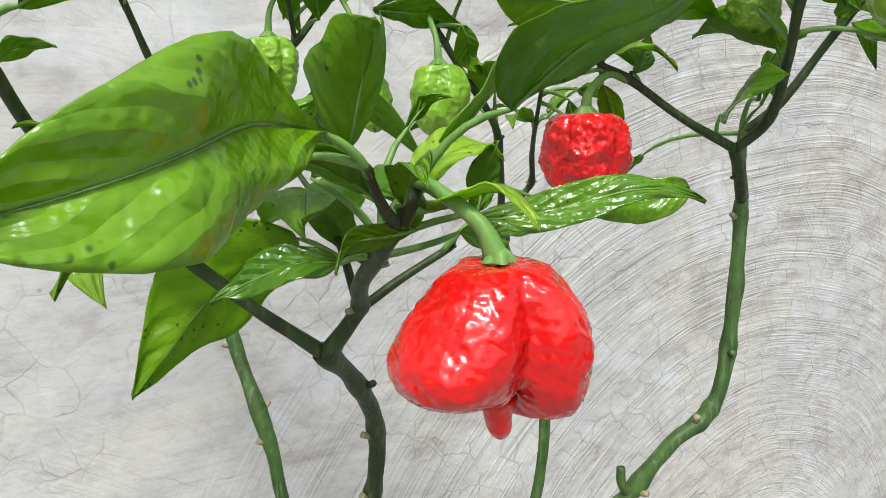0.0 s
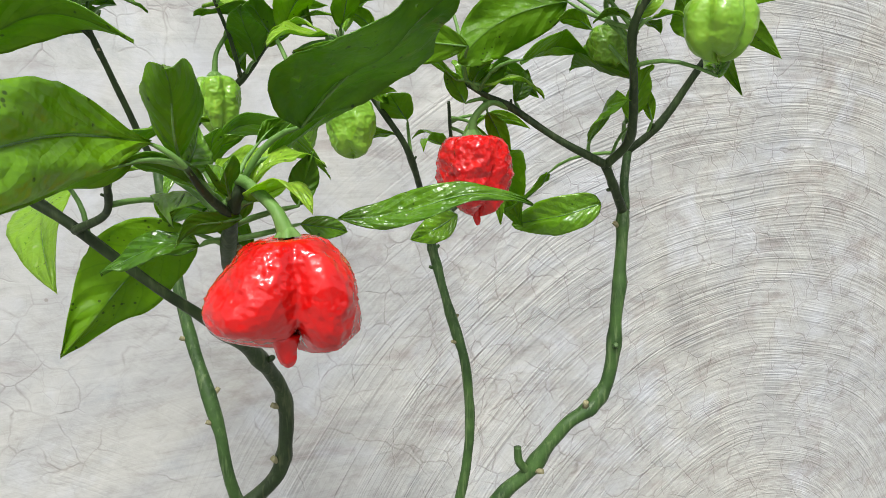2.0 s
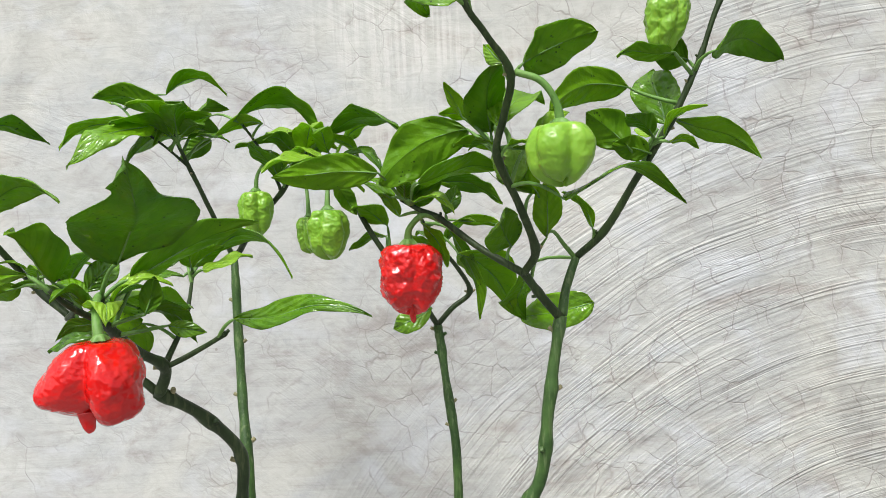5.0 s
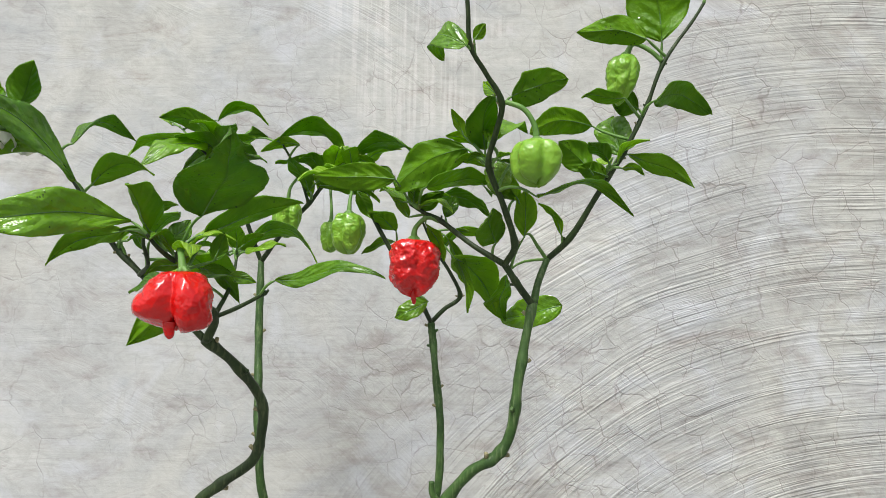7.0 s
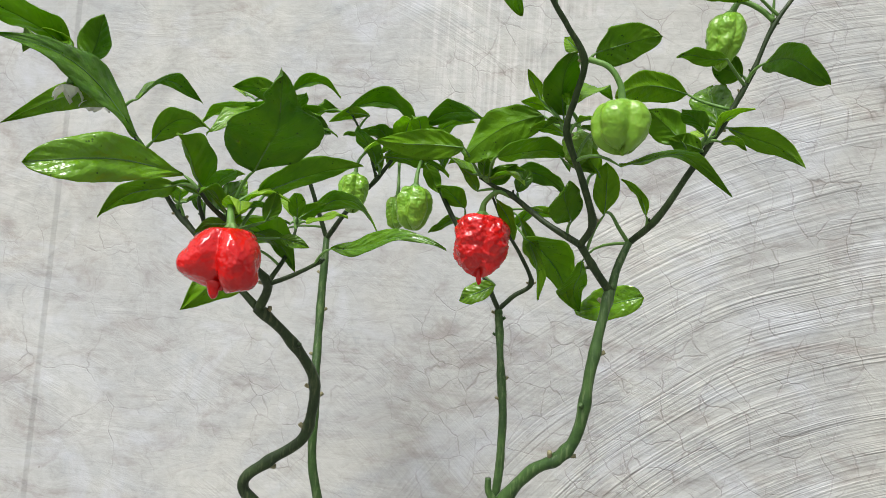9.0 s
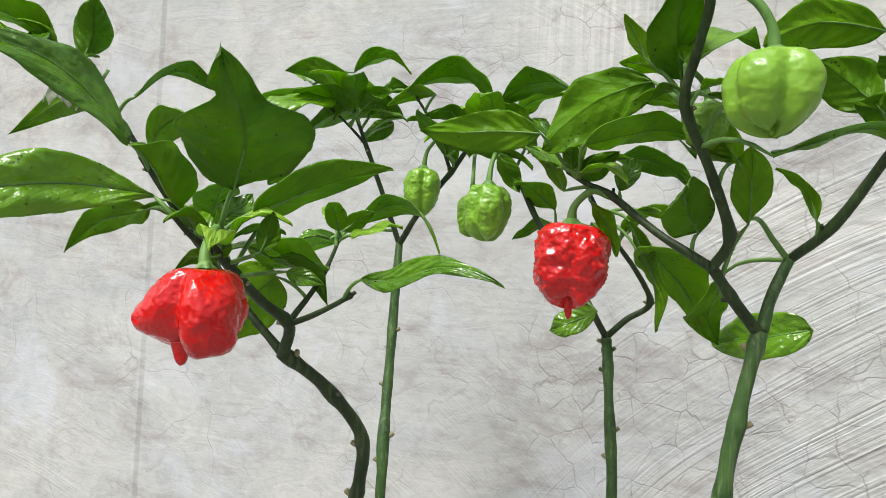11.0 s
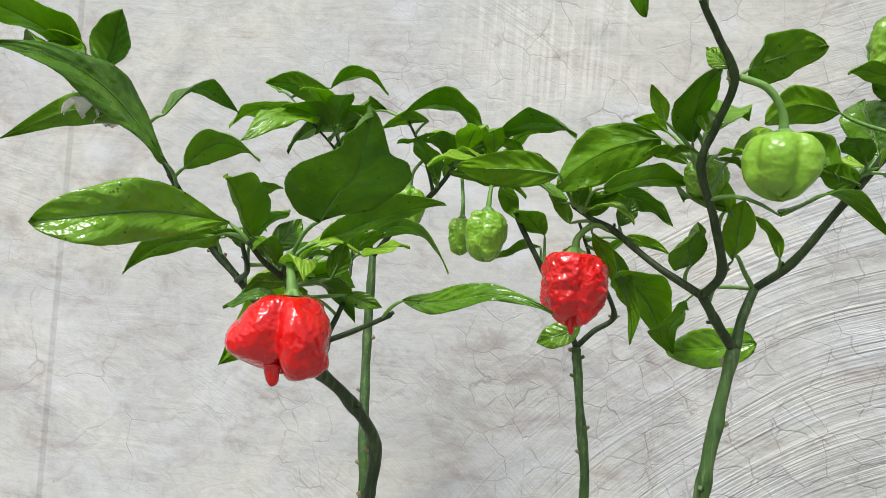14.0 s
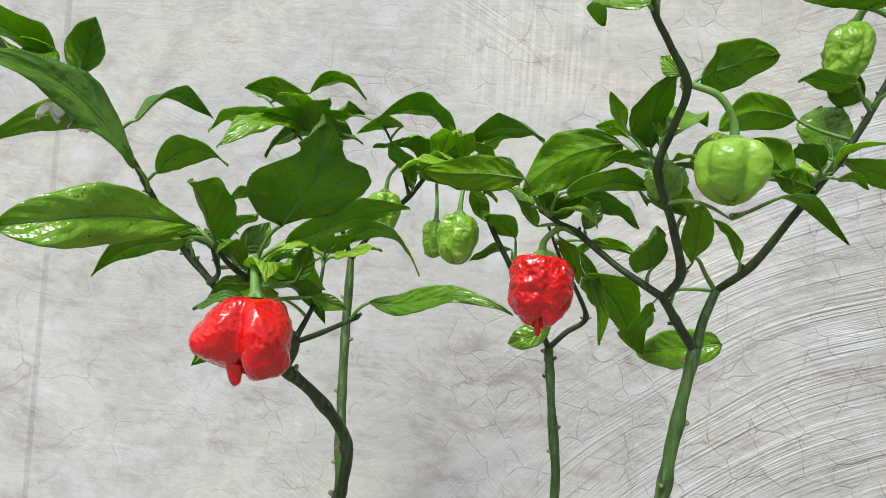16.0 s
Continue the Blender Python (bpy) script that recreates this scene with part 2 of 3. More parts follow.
def fruit_material(name, dark, light, tint, rough, pimples, shine):
    m, n, l, b = material(name, rough, 0.34)
    vec = coords(n, l)
    col = ramp(n, l, noise_tex(n, l, vec, 45, 4), (0.3, dark), (0.7, light))
    col = mix(n, l, ramp(n, l, noise_tex(n, l, coords(n, l, (1, 1, 1), (3, 1, 2)), 90, 3), (0.55, (0, 0, 0)), (0.75, (0.5, 0.5, 0.5))), col, tint)
    l.new(col, b.inputs["Base Color"])
    b.inputs["Subsurface Weight"].default_value = 0.12
    b.inputs["Subsurface Radius"].default_value = (0.004, 0.0015, 0.0008)
    b.inputs["Coat Weight"].default_value, b.inputs["Coat Roughness"].default_value = shine, 0.10
    v = node(n, "ShaderNodeTexVoronoi", Scale=520.0)
    v.feature = 'SMOOTH_F1'
    l.new(vec, v.inputs["Vector"])
    nrm = bump(n, l, None, v.outputs["Distance"], pimples * 1.1, 0.0016)
    nrm = bump(n, l, b, noise_tex(n, l, vec, 150, 2), pimples * 1.0, 0.003, nrm)
    l.new(nrm, b.inputs["Coat Normal"])
    return m


def plain(name, col, col2, rough, scale):
    m, n, l, b = material(name, rough, 0.35)
    vec = coords(n, l)
    l.new(ramp(n, l, noise_tex(n, l, vec, scale, 5), (0.3, col), (0.7, col2)), b.inputs["Base Color"])
    bump(n, l, b, noise_tex(n, l, vec, scale * 6, 3), 0.3, 0.001)
    return m


PLASTER = plaster()
LEAF_TOP = leaf_material("leaf_top", (0.035, 0.122, 0.004), (0.150, 0.320, 0.008), 0.24, 0.30, 0.60, (0.10, 0.22, 0.03))
LEAF_UNDER = leaf_material("leaf_under", (0.060, 0.175, 0.005), (0.175, 0.350, 0.007), 0.40, 0.48, 0.25, (0.035, 0.11, 0.008))
YOUNG_TOP = leaf_material("young_leaf", (0.16, 0.31, 0.02), (0.28, 0.46, 0.04), 0.30, 0.42, 0.35, (0.20, 0.34, 0.06))
STEM = stem_material("green_stem", (0.013, 0.038, 0.008), (0.055, 0.115, 0.026), (0.17, 0.23, 0.10))
DARK_STEM = stem_material("dark_stem", (0.010, 0.020, 0.006), (0.034, 0.060, 0.018), (0.11, 0.13, 0.06))
BRANCH = stem_material("dark_branch", (0.009, 0.018, 0.005), (0.030, 0.056, 0.014), (0.085, 0.110, 0.045))
STALK = stem_material("fruit_stalk", (0.07, 0.16, 0.03), (0.14, 0.27, 0.06), (0.2, 0.32, 0.1))
SCAR = plain("leaf_scar", (0.15, 0.14, 0.07), (0.27, 0.25, 0.14), 0.8, 300)
RED = fruit_material("red_fruit_skin", (0.40, 0.003, 0.003), (0.57, 0.006, 0.005), (0.62, 0.016, 0.007), 0.20, 0.28, 0.40)
GREEN = fruit_material("green_fruit_skin", (0.105, 0.245, 0.012), (0.19, 0.36, 0.028), (0.25, 0.42, 0.055), 0.38, 0.14, 0.12)
PETAL = plain("white_petal", (0.80, 0.83, 0.70), (0.90, 0.91, 0.84), 0.5, 200)
FLOOR = plain("concrete_floor", (0.17, 0.165, 0.16), (0.26, 0.255, 0.245), 0.8, 9)


# ---------------------------------------------------------------- setting
def mesh_object(name, bm, mat, parent=None, label="", smooth=True):
    me = bpy.data.meshes.new(name)
    bm.normal_update()
    bm.to_mesh(me)
    bm.free()
    for mm in (mat if isinstance(mat, tuple) else (mat,)):
        me.materials.append(mm)
    for p in me.polygons:
        p.use_smooth = smooth
    ob = new(name, me)
    if parent is not None:
        ob.parent = parent
    if label:
        ob["label"] = label
    return ob


def box(bm, lo, hi, bevel=0.0):
    size = [b - a for a, b in zip(lo, hi)]
    mid = [(a + b) / 2 for a, b in zip(lo, hi)]
    made = bmesh.ops.create_cube(bm, size=1.0, matrix=Matrix.LocRotScale(mid, None, size))
    if bevel:
        edges = list({e for v in made["verts"] for e in v.link_edges})
        bmesh.ops.bevel(bm, geom=edges, offset=bevel, segments=3, affect='EDGES')


WALL_Y = 0.32
bm = bmesh.new()
box(bm, (-4, -4, -0.5), (4, WALL_Y, -0.4))
tagged(mesh_object("floor", bm, FLOOR, smooth=False), "plain grey concrete ground in front of the wall", "floor", kind="structure")
bm = bmesh.new()
box(bm, (-0.5405, WALL_Y, -0.5), (4, WALL_Y + 0.15, 2.2))
tagged(mesh_object("wall_north", bm, PLASTER, smooth=False), "grey cement-plastered wall with trowel arcs and hair cracks", "wall", kind="structure")
bm = bmesh.new()
outline = [(-4, 0.15), (-4, -0.0022), (-0.552, -0.0022), (-0.546, -0.0019), (-0.540, 0.0005), (-0.540, 0.15)]
low = [bm.verts.new((x, WALL_Y + y, -0.5)) for x, y in outline]
high = [bm.verts.new((x, WALL_Y + y, 2.2)) for x, y in outline]
for k in range(6):
    bm.faces.new((low[k], low[(k + 1) % 6], high[(k + 1) % 6], high[k]))
bm.faces.new(low[::-1])
bm.faces.new(high)
tagged(mesh_object("wall_north_pier", bm, PLASTER, smooth=False), "pale plastered pier standing slightly proud of the wall", "wall", kind="structure")


# ---------------------------------------------------------------- the plant
plant = tagged(new("chilli_plant"), "leafy chilli plant with green stems and red and green wrinkled fruits", "plant")
plant.location = (-0.05, 0.04, -0.4)
plant_base = Vector(plant.location)


def local(p):
    return Vector(p) - plant_base


def spline(points, steps):
    """Catmull-Rom through points of (x, y, z, radius)."""
    pts = [Vector(p) for p in points]
    pts = [2 * pts[0] - pts[1]] + pts + [2 * pts[-1] - pts[-2]]
    out = []
    for a, b, c, d in zip(pts, pts[1:], pts[2:], pts[3:]):
        for k in range(steps):
            t = k / steps
            out.append(0.5 * (2 * b + (c - a) * t + (2 * a - 5 * b + 4 * c - d) * t * t + (3 * b - a - 3 * c + d) * t ** 3))
    out.append(pts[-2])
    return out


def tube(bm, line, sides=10, wobble=0.0):
    """A tapered tube along (x, y, z, radius) points, closed at both ends."""
    rings, up = [], Vector((0.3, 1, 0.1))
    for i, p in enumerate(line):
        q, o = line[min(i + 1, len(line) - 1)], line[max(i - 1, 0)]
        ahead = (Vector(q[:3]) - Vector(o[:3])).normalized()
        right = ahead.cross(up).normalized()
        up = right.cross(ahead).normalized()
        ring = []
        for k in range(sides):
            a = 2 * math.pi * k / sides
            r = p[3] * (1 + wobble * noise.noise(Vector(p[:3]) * 90 + Vector((math.cos(a), math.sin(a), 0)) * 0.8))
            ring.append(bm.verts.new(Vector(p[:3]) + (right * math.cos(a) + up * math.sin(a)) * r))
        rings.append(ring)
    for a, b in zip(rings, rings[1:]):
        for k in range(sides):
            bm.faces.new((a[k], a[(k + 1) % sides], b[(k + 1) % sides], b[k]))
    bm.faces.new(rings[0][::-1])
    bm.faces.new(rings[-1])


shoots = []


def stem(name, points, mat, scars=(), steps=8, label=""):
    """A woody shoot through points of (x, y, z, radius in mm), with leaf scars at (place along it 0 to 1, turn)."""
    line = spline([(*local(p[:3]), p[3] * (0.70 if mat is BRANCH else 0.75) / 1000) for p in points], steps)
    for at, _ in scars:
        k = at * (len(line) - 1)
        for i, p in enumerate(line):
            p[3] *= 1 + 0.22 * math.exp(-((i - k) / 1.3) ** 2)
    bm = bmesh.new()
    tube(bm, line, 12, 0.16)
    shoots.extend(Vector(p) for p in line)
    ob = mesh_object(name, bm, mat, plant, label)
    for at, turn in scars:
        i = min(int(at * (len(line) - 1)), len(line) - 2)
        p, q = line[i], line[i + 1]
        ahead = (Vector(q[:3]) - Vector(p[:3])).normalized()
        out = Matrix.Rotation(radians(turn), 3, ahead) @ ahead.cross(Vector((0, 1, 0.2))).normalized()
        base, r = Vector(p[:3]), p[3]
        bm = bmesh.new()
        pts = [(*(base + out * r * 0.55), r * 0.46), (*(base + out * r * 1.30 + ahead * r * 0.3), r * 0.34), (*(base + out * r * 1.5 + ahead * r * 0.5), r * 0.33), (*(base + out * r * 1.53 + ahead * r * 0.52), r * 0.2)]
        tube(bm, [Vector(v) for v in pts], 8, 0.25)
        mesh_object("leaf_scar", bm, SCAR if turn % 3 else mat, ob)
    return ob


leaf_count = 0


def leaf(base, tip, side, width, arch, curl=0.0, mat=None, wide=0.0, sharp=0.95, bend=None, blunt=0, notch=0, hang=None):
    """An oval leaf from base to tip. side: the way across it; arch and bend: how far its middle lifts and shifts, as parts of its length;
    curl: how far its rim rolls up; blunt: a round end; hang: how far its end droops; notch: an eaten bite and a narrow end."""
    global leaf_count
    leaf_count += 1
    rnd = random.Random(leaf_count * 7 + 3)
    b, t = local(base), local(tip)
    axis = t - b
    length = axis.length
    ahead = axis.normalized()
    across = (Vector(side) - ahead * ahead.dot(Vector(side))).normalized()
    over = ahead.cross(across).normalized()
    if over.z < 0:
        across, over = -across, -over
    rows, cols = (34, 16) if length > 0.03 else (22, 12)
    ph = rnd.uniform(0, 6)
    fold, roll_down = rnd.uniform(0.08, 0.38), rnd.uniform(0.0, 0.20)
    twist = rnd.uniform(-0.3, 0.3)
    bend = rnd.uniform(-0.05, 0.05) if bend is None else bend
    widest = wide or rnd.uniform(0.38, 0.48)
    end = 0.60 if blunt else rnd.uniform(0.92, 1.15) * sharp
    start = end * widest / (1 - widest)
    peak = widest ** start * (1 - widest) ** end
    droop, ruffle = rnd.uniform(0.0, 0.16), rnd.uniform(0.03, 0.10)
    droop = droop if hang is None else hang
    sway = rnd.uniform(-0.05, 0.05)
    lean = rnd.choice((-1, 1)) * rnd.uniform(0, 0.5)
    pairs = rnd.uniform(5.0, 7.0)

    def spine_at(u):
        q = b + ahead * (u * length) + over * (arch * length * math.sin(math.pi * u)) + across * (bend * length * math.sin(math.pi * u))
        q += over * (sway * length * math.sin(2 * math.pi * u)) + across * (0.6 * sway * length * math.sin(2 * math.pi * u + 0.5) * u)
        q -= over * (curl * 0.10 + droop) * length * (max(0, u - 0.6) / 0.4) ** 2 * (1 - 0.8 * curl)
        return q

    bm = bmesh.new()
    uvs = bm.loops.layers.uv.new("leaf")
    place = {}
    grid = [[], []]
    for i in range(rows + 1):
        u = i / rows
        s = u ** start * (1 - u) ** end / peak if 0 < u < 1 else 0.0
        half = 0.5 * width * max(s, 0.035 * (1 - u) + 0.004)
        if notch:
            half *= 1 - 0.50 / (1 + math.exp(-(u - 0.62) / 0.04))
        spine = spine_at(u)
        ang = twist * (u - 0.4)
        ac = across * math.cos(ang) + over * math.sin(ang)
        ov = over * math.cos(ang) - across * math.sin(ang)
        for layer, lift in ((0, 0.00016), (1, -0.00016)):
            row = []
            for j in range(cols + 1):
                v = 2 * j / cols - 1
                edge = abs(v)
                wave = ruffle * width * edge ** 2.5 * math.sin(u * 11 + ph + (2.1 if v > 0 else 0) + 2.0 * noise.noise(Vector((u * 3, v, ph))))
                wave += 0.07 * width * noise.noise(Vector((u * 3.2, v * 1.3, ph)))
                jag = 1 + (0.07 * noise.noise(Vector((u * 5, v, ph * 3))) + 0.035 * noise.noise(Vector((u * 19, v, ph * 5)))) * edge
                if notch and v < 0:
                    jag *= 1 - 0.40 * math.exp(-((u - 0.68) / 0.06) ** 2)
                # the skin puffs up between the side veins and dips along them
                cell = u * pairs - edge * 1.6 + (0.5 if v > 0 else 0)
                puff = 0.030 * width * (abs(math.sin(math.pi * cell)) ** 0.7 - 0.6) * math.sin(math.pi * min(edge * 1.05, 1)) ** 0.8
                puff += 0.012 * width * noise.noise(Vector((u * 16, v * 7, ph)))
                cup = half * (fold * edge * (1 + lean * v) - roll_down * edge ** 2.6) + curl * 0.75 * half * edge ** 2.4
                drawn = 1 - 0.10 * fold - curl * 0.22 * edge
                q = spine + ac * (v * half * jag * drawn) + ov * (cup + wave + puff + lift - (0.0007 if edge < 0.01 else 0))
                w = bm.verts.new(q)
                place[w] = (u, (v + 1) / 2)
                row.append(w)
            grid[layer].append(row)
    for layer in (0, 1):
        g = grid[layer]
        for i in range(rows):
            for j in range(cols):
                q = (g[i][j], g[i + 1][j], g[i + 1][j + 1], g[i][j + 1])
                f = bm.faces.new(q[::-1] if layer == 0 else q)
                f.material_index = layer
    up_, dn = grid
    rim = [(i, 0) for i in range(rows + 1)] + [(rows, j) for j in range(1, cols + 1)] + [(i, cols) for i in range(rows - 1, -1, -1)] + [(0, j) for j in range(cols - 1, 0, -1)]
    for (i, j), (k, m) in zip(rim, rim[1:] + rim[:1]):
        bm.faces.new((up_[i][j], up_[k][m], dn[k][m], dn[i][j]))
    for f in bm.faces:
        for lp in f.loops:
            lp[uvs].uv = place[lp.vert]
    top = mat or LEAF_TOP
    ob = mesh_object("leaf", bm, (top, LEAF_UNDER), plant)
    # midrib under the leaf and its petiole
    bm = bmesh.new()
    line = []
    near = min(shoots, key=lambda q: (q.xyz - b - Vector((0, 0, -0.006)) + ahead * 0.012).length)
    if (near.xyz - b).length < 0.05:
        s0 = near.xyz
        gap = b - s0
        for k in range(5):
            q = k / 5
            sag = over * gap.length * 0.12 * math.sin(math.pi * q)
            line.append((*(s0 + gap * q + sag), 0.00105 - 0.0003 * q))
    for i in range(0, rows, 2):
        u = i / rows
        line.append((*(spine_at(u) - over * 0.0005), 0.00046 * (1 - 0.85 * u)))
    tube(bm, [Vector(q) for q in line], 6)
    mesh_object("petiole", bm, STALK, ob)
    return ob


def fruit(name, top, tip_down, width, height, mat, seed, lobes, depth, bumps, tail, stalk, label, lean=(0, 0), calyx=0.30, reach=(), taper=0.3, grooves=(), round_=0.72, wrinkle=0.8, warts=0.8, grain=11.0):
    """A wrinkled, lobed fruit that hangs from top, with calyx and curved stalk (points up to its shoot).
    reach: (turn, swell, drop) of lobes that stick out further; tail: (turn, offset, length, thickness)."""
    off = Vector((seed * 3.1, seed * 1.7, 0.4))
    c = local(top)
    hold = new(name)
    hold.parent = plant
    bm = bmesh.new()
    rows, cols = 84, 132
    grid = []
    for i in range(rows + 1):
        v = i / rows
        row = []
        for j in range(cols):
            a = 2 * math.pi * j / cols
            th = math.pi * v
            prof = math.sin(th) ** round_ if 0 < v < 1 else 0.0
            prof *= 1.0 - taper * max(0, v - 0.4)
            r = 0.5 * width * prof
            z = -height * (0.5 - 0.5 * math.cos(th)) - 0.07 * height * math.exp(-(v / 0.12) ** 2) + 0.03 * height
            lob = 0.5 + 0.5 * math.cos(lobes * a + seed + 0.8 * math.sin(a + seed))
            r *= 1 - depth * (1 - lob) ** 3 * (0.45 + 0.55 * v)
            z -= 0.10 * height * lob * v ** 3
            for turn, cut in grooves:
                g = math.acos(max(-1, min(1, math.cos(a - radians(turn)))))
                w = math.exp(-(g / 0.26) ** 2)
                r *= 1 - cut * w * (0.35 + 0.65 * math.sin(math.pi * min(1, 0.15 + 0.8 * v)))
                z += 0.9 * cut * height * w * v ** 4
            for turn, swell, drop in reach:
                w = math.exp(-((math.cos(a - radians(turn)) - 1) / 0.28) ** 2) * math.exp(-((v - 0.68) / 0.24) ** 2)
                r += swell * width * w
                z -= drop * height * w
            d = Vector((math.cos(a), math.sin(a), 0))
            p = Vector((d.x * r, d.y * r, z))
            s = p / width
            w1 = noise.noise(s * 3.2 + off)
            ridge = sum(g * (0.5 - 2.2 * abs(noise.noise(s * f + off * f))) for f, g in ((4.5, 0.55), (9.0, 0.42), (19.0, 0.20)))
            spot = noise.voronoi(s * grain + off)[0][0]
            pimple = max(0.0, 0.42 - spot) ** 1.5 * 1.5
            amp = width * bumps * math.sin(math.pi * min(1, v * 1.02)) ** 0.5
            n_ = Vector((d.x, d.y, (0.5 - v) * 0.9)).normalized()
            p += n_ * amp * (1.2 * w1 + wrinkle * ridge + warts * pimple)
            p.x += lean[0] * height * v
            p.y += lean[1] * height * v
            row.append(bm.verts.new(c + p))
        grid.append(row)
    for i in range(rows):
        for j in range(cols):
            k = (j + 1) % cols
            bm.faces.new((grid[i][j], grid[i + 1][j], grid[i + 1][k], grid[i][k]))
    bmesh.ops.remove_doubles(bm, verts=bm.verts, dist=0.00005)
    body = mesh_object("fruit_body", bm, mat, hold, label)
    if tail:
        turn, offset, long, thick = tail
        e0 = c + Vector((lean[0] * height + math.cos(radians(turn)) * offset * width, lean[1] * height + math.sin(radians(turn)) * offset * width, -height * 0.90))
        bm = bmesh.new()
        pts = [(*e0, thick * 1.5), (*(e0 + Vector((0, 0, -long * 0.5))), thick * 1.05), (*(e0 + Vector((0.0004, 0, -long * 0.85))), thick * 0.85), (*(e0 + Vector((0.0006, 0, -long * 1.05))), thick * 0.45), (*(e0 + Vector((0.0007, 0, -long * 1.1))), thick * 0.1)]
        tube(bm, spline(pts, 4), 14, 0.35)
        mesh_object("tail", bm, mat, hold)
    bm = bmesh.new()
    # calyx: a shallow toothed cap
    cap, rr = [], 0.5 * width * calyx
    for i in range(5):
        q = i / 4
        ring = []
        for j in range(30):
            a = 2 * math.pi * j / 30
            tooth = 1 + 0.22 * q * q * math.cos(5 * a + seed)
            ring.append(bm.verts.new(c + Vector((math.cos(a) * rr * (0.28 + 0.72 * q) * tooth, math.sin(a) * rr * (0.28 + 0.72 * q) * tooth, 0.006 * height / 0.04 * (0.30 - 0.60 * q * q) + 0.0008))))
        cap.append(ring)
    for a, b in zip(cap, cap[1:]):
        for k in range(30):
            bm.faces.new((a[k], b[k], b[(k + 1) % 30], a[(k + 1) % 30]))
    bm.faces.new(cap[0])
    mesh_object("calyx", bm, STALK, hold)
    bm = bmesh.new()
    pts = [(*(c + Vector((0, 0, -0.001))), stalk[-1] * 1.5)] + [(*local(p), stalk[-1]) for p in stalk[:-1]]
    tube(bm, spline(pts, 6), 10, 0.12)
    mesh_object("stalk", bm, STALK, hold)
    return hold


def flower(at, seed, down=1.0):
    rnd = random.Random(seed)
    c = local(at)
    hold = new("flower")
    hold.parent = plant
    for k in range(5):
        a = 2 * math.pi * k / 5 + rnd.random()
        d = Vector((math.cos(a), math.sin(a), 0))
        s = Vector((-d.y, d.x, 0))
        bm = bmesh.new()
        rows = []
        for i in range(6):
            u = i / 5
            w = 0.0042 * math.sin(math.pi * (0.18 + 0.80 * u))
            p = c + d * (0.0082 * math.sin(u * 1.7)) + Vector((0, 0, -0.0095 * u ** 1.6 * down))
            rows.append([bm.verts.new(p - s * w), bm.verts.new(p + d * 0.0006), bm.verts.new(p + s * w)])
        for a_, b_ in zip(rows, rows[1:]):
            for q in (0, 1):
                bm.faces.new((a_[q], a_[q + 1], b_[q + 1], b_[q]))
        bmesh.ops.solidify(bm, geom=list(bm.faces), thickness=0.0004)
        mesh_object("petal", bm, PETAL, hold)
    bm = bmesh.new()
    tube(bm, [Vector((*(c + Vector((0, 0, 0.001))), 0.0022)), Vector((*(c + Vector((0, 0, 0.004))), 0.0016)), Vector((*(c + Vector((0.001, 0.002, 0.012))), 0.0009)), Vector((*(c + Vector((0.003, 0.004, 0.018))), 0.0009))], 8)
    mesh_object("calyx", bm, STALK, hold)
    return hold


# stems and branches, from the ground up
stem("stem", [(-.05, .04, -.402, 11), (-.05, .04, -.15, 9.5), (-.052, .04, .10, 8), (-.075, .034, .20, 6.5), (-.125, .014, .285, 5), (-.145, .005, .311, 4.8), (-.130, .004, .328, 4.7), (-.108, .002, .344, 4.6), (-.102, .0, .362, 4.4), (-.102, -.002, .385, 4.3), (-.115, -.019, .410, 4.1), (-.129, -.036, .427, 4.2)], DARK_STEM,
     [(.55, 200), (.69, 20), (.80, 10), (.89, 150), (.98, 190)])
stem("branch", [(-.128, -.036, .426, 4.0), (-.120, -.045, .441, 3.6), (-.125, -.062, .453, 3.3), (-.125, -.09, .472, 2.8), (-.122, -.094, .481, 2.2)], BRANCH, [(.3, 10), (.62, 170)])
stem("branch", [(-.129, -.036, .427, 3.2), (-.147, -.036, .443, 2.7), (-.170, -.036, .466, 2.7), (-.19, -.036, .486, 2.3), (-.200, -.050, .510, 2.2), (-.203, -.053, .516, 2.0)], BRANCH, [(.5, 200), (.55, 40)])
stem("branch", [(-.200, -.050, .509, 2.0), (-.203, -.053, .517, 2.0), (-.214, -.055, .532, 1.9), (-.241, -.063, .560, 1.5)], BRANCH, [(.05, 20)])
stem("branch", [(-.171, -.037, .466, 2.2), (-.160, -.050, .472, 1.8), (-.158, -.062, .484, 1.4), (-.155, -.066, .492, 1.1)], BRANCH, [(.5, 0)])
stem("branch", [(-.120, -.045, .441, 2.2), (-.105, -.043, .448, 1.9), (-.092, -.045, .455, 1.7), (-.088, -.044, .458, 1.2)], BRANCH, [(.75, 90), (.8, 0)])
stem("branch", [(-.120, -.044, .443, 2.2), (-.119, -.020, .462, 1.7), (-.125, .008, .483, 1.2)], BRANCH, [(.6, 40)])
stem("branch", [(-.125, -.090, .471, 2.2), (-.132, -.098, .478, 1.8), (-.137, -.104, .486, 1.3)], BRANCH)

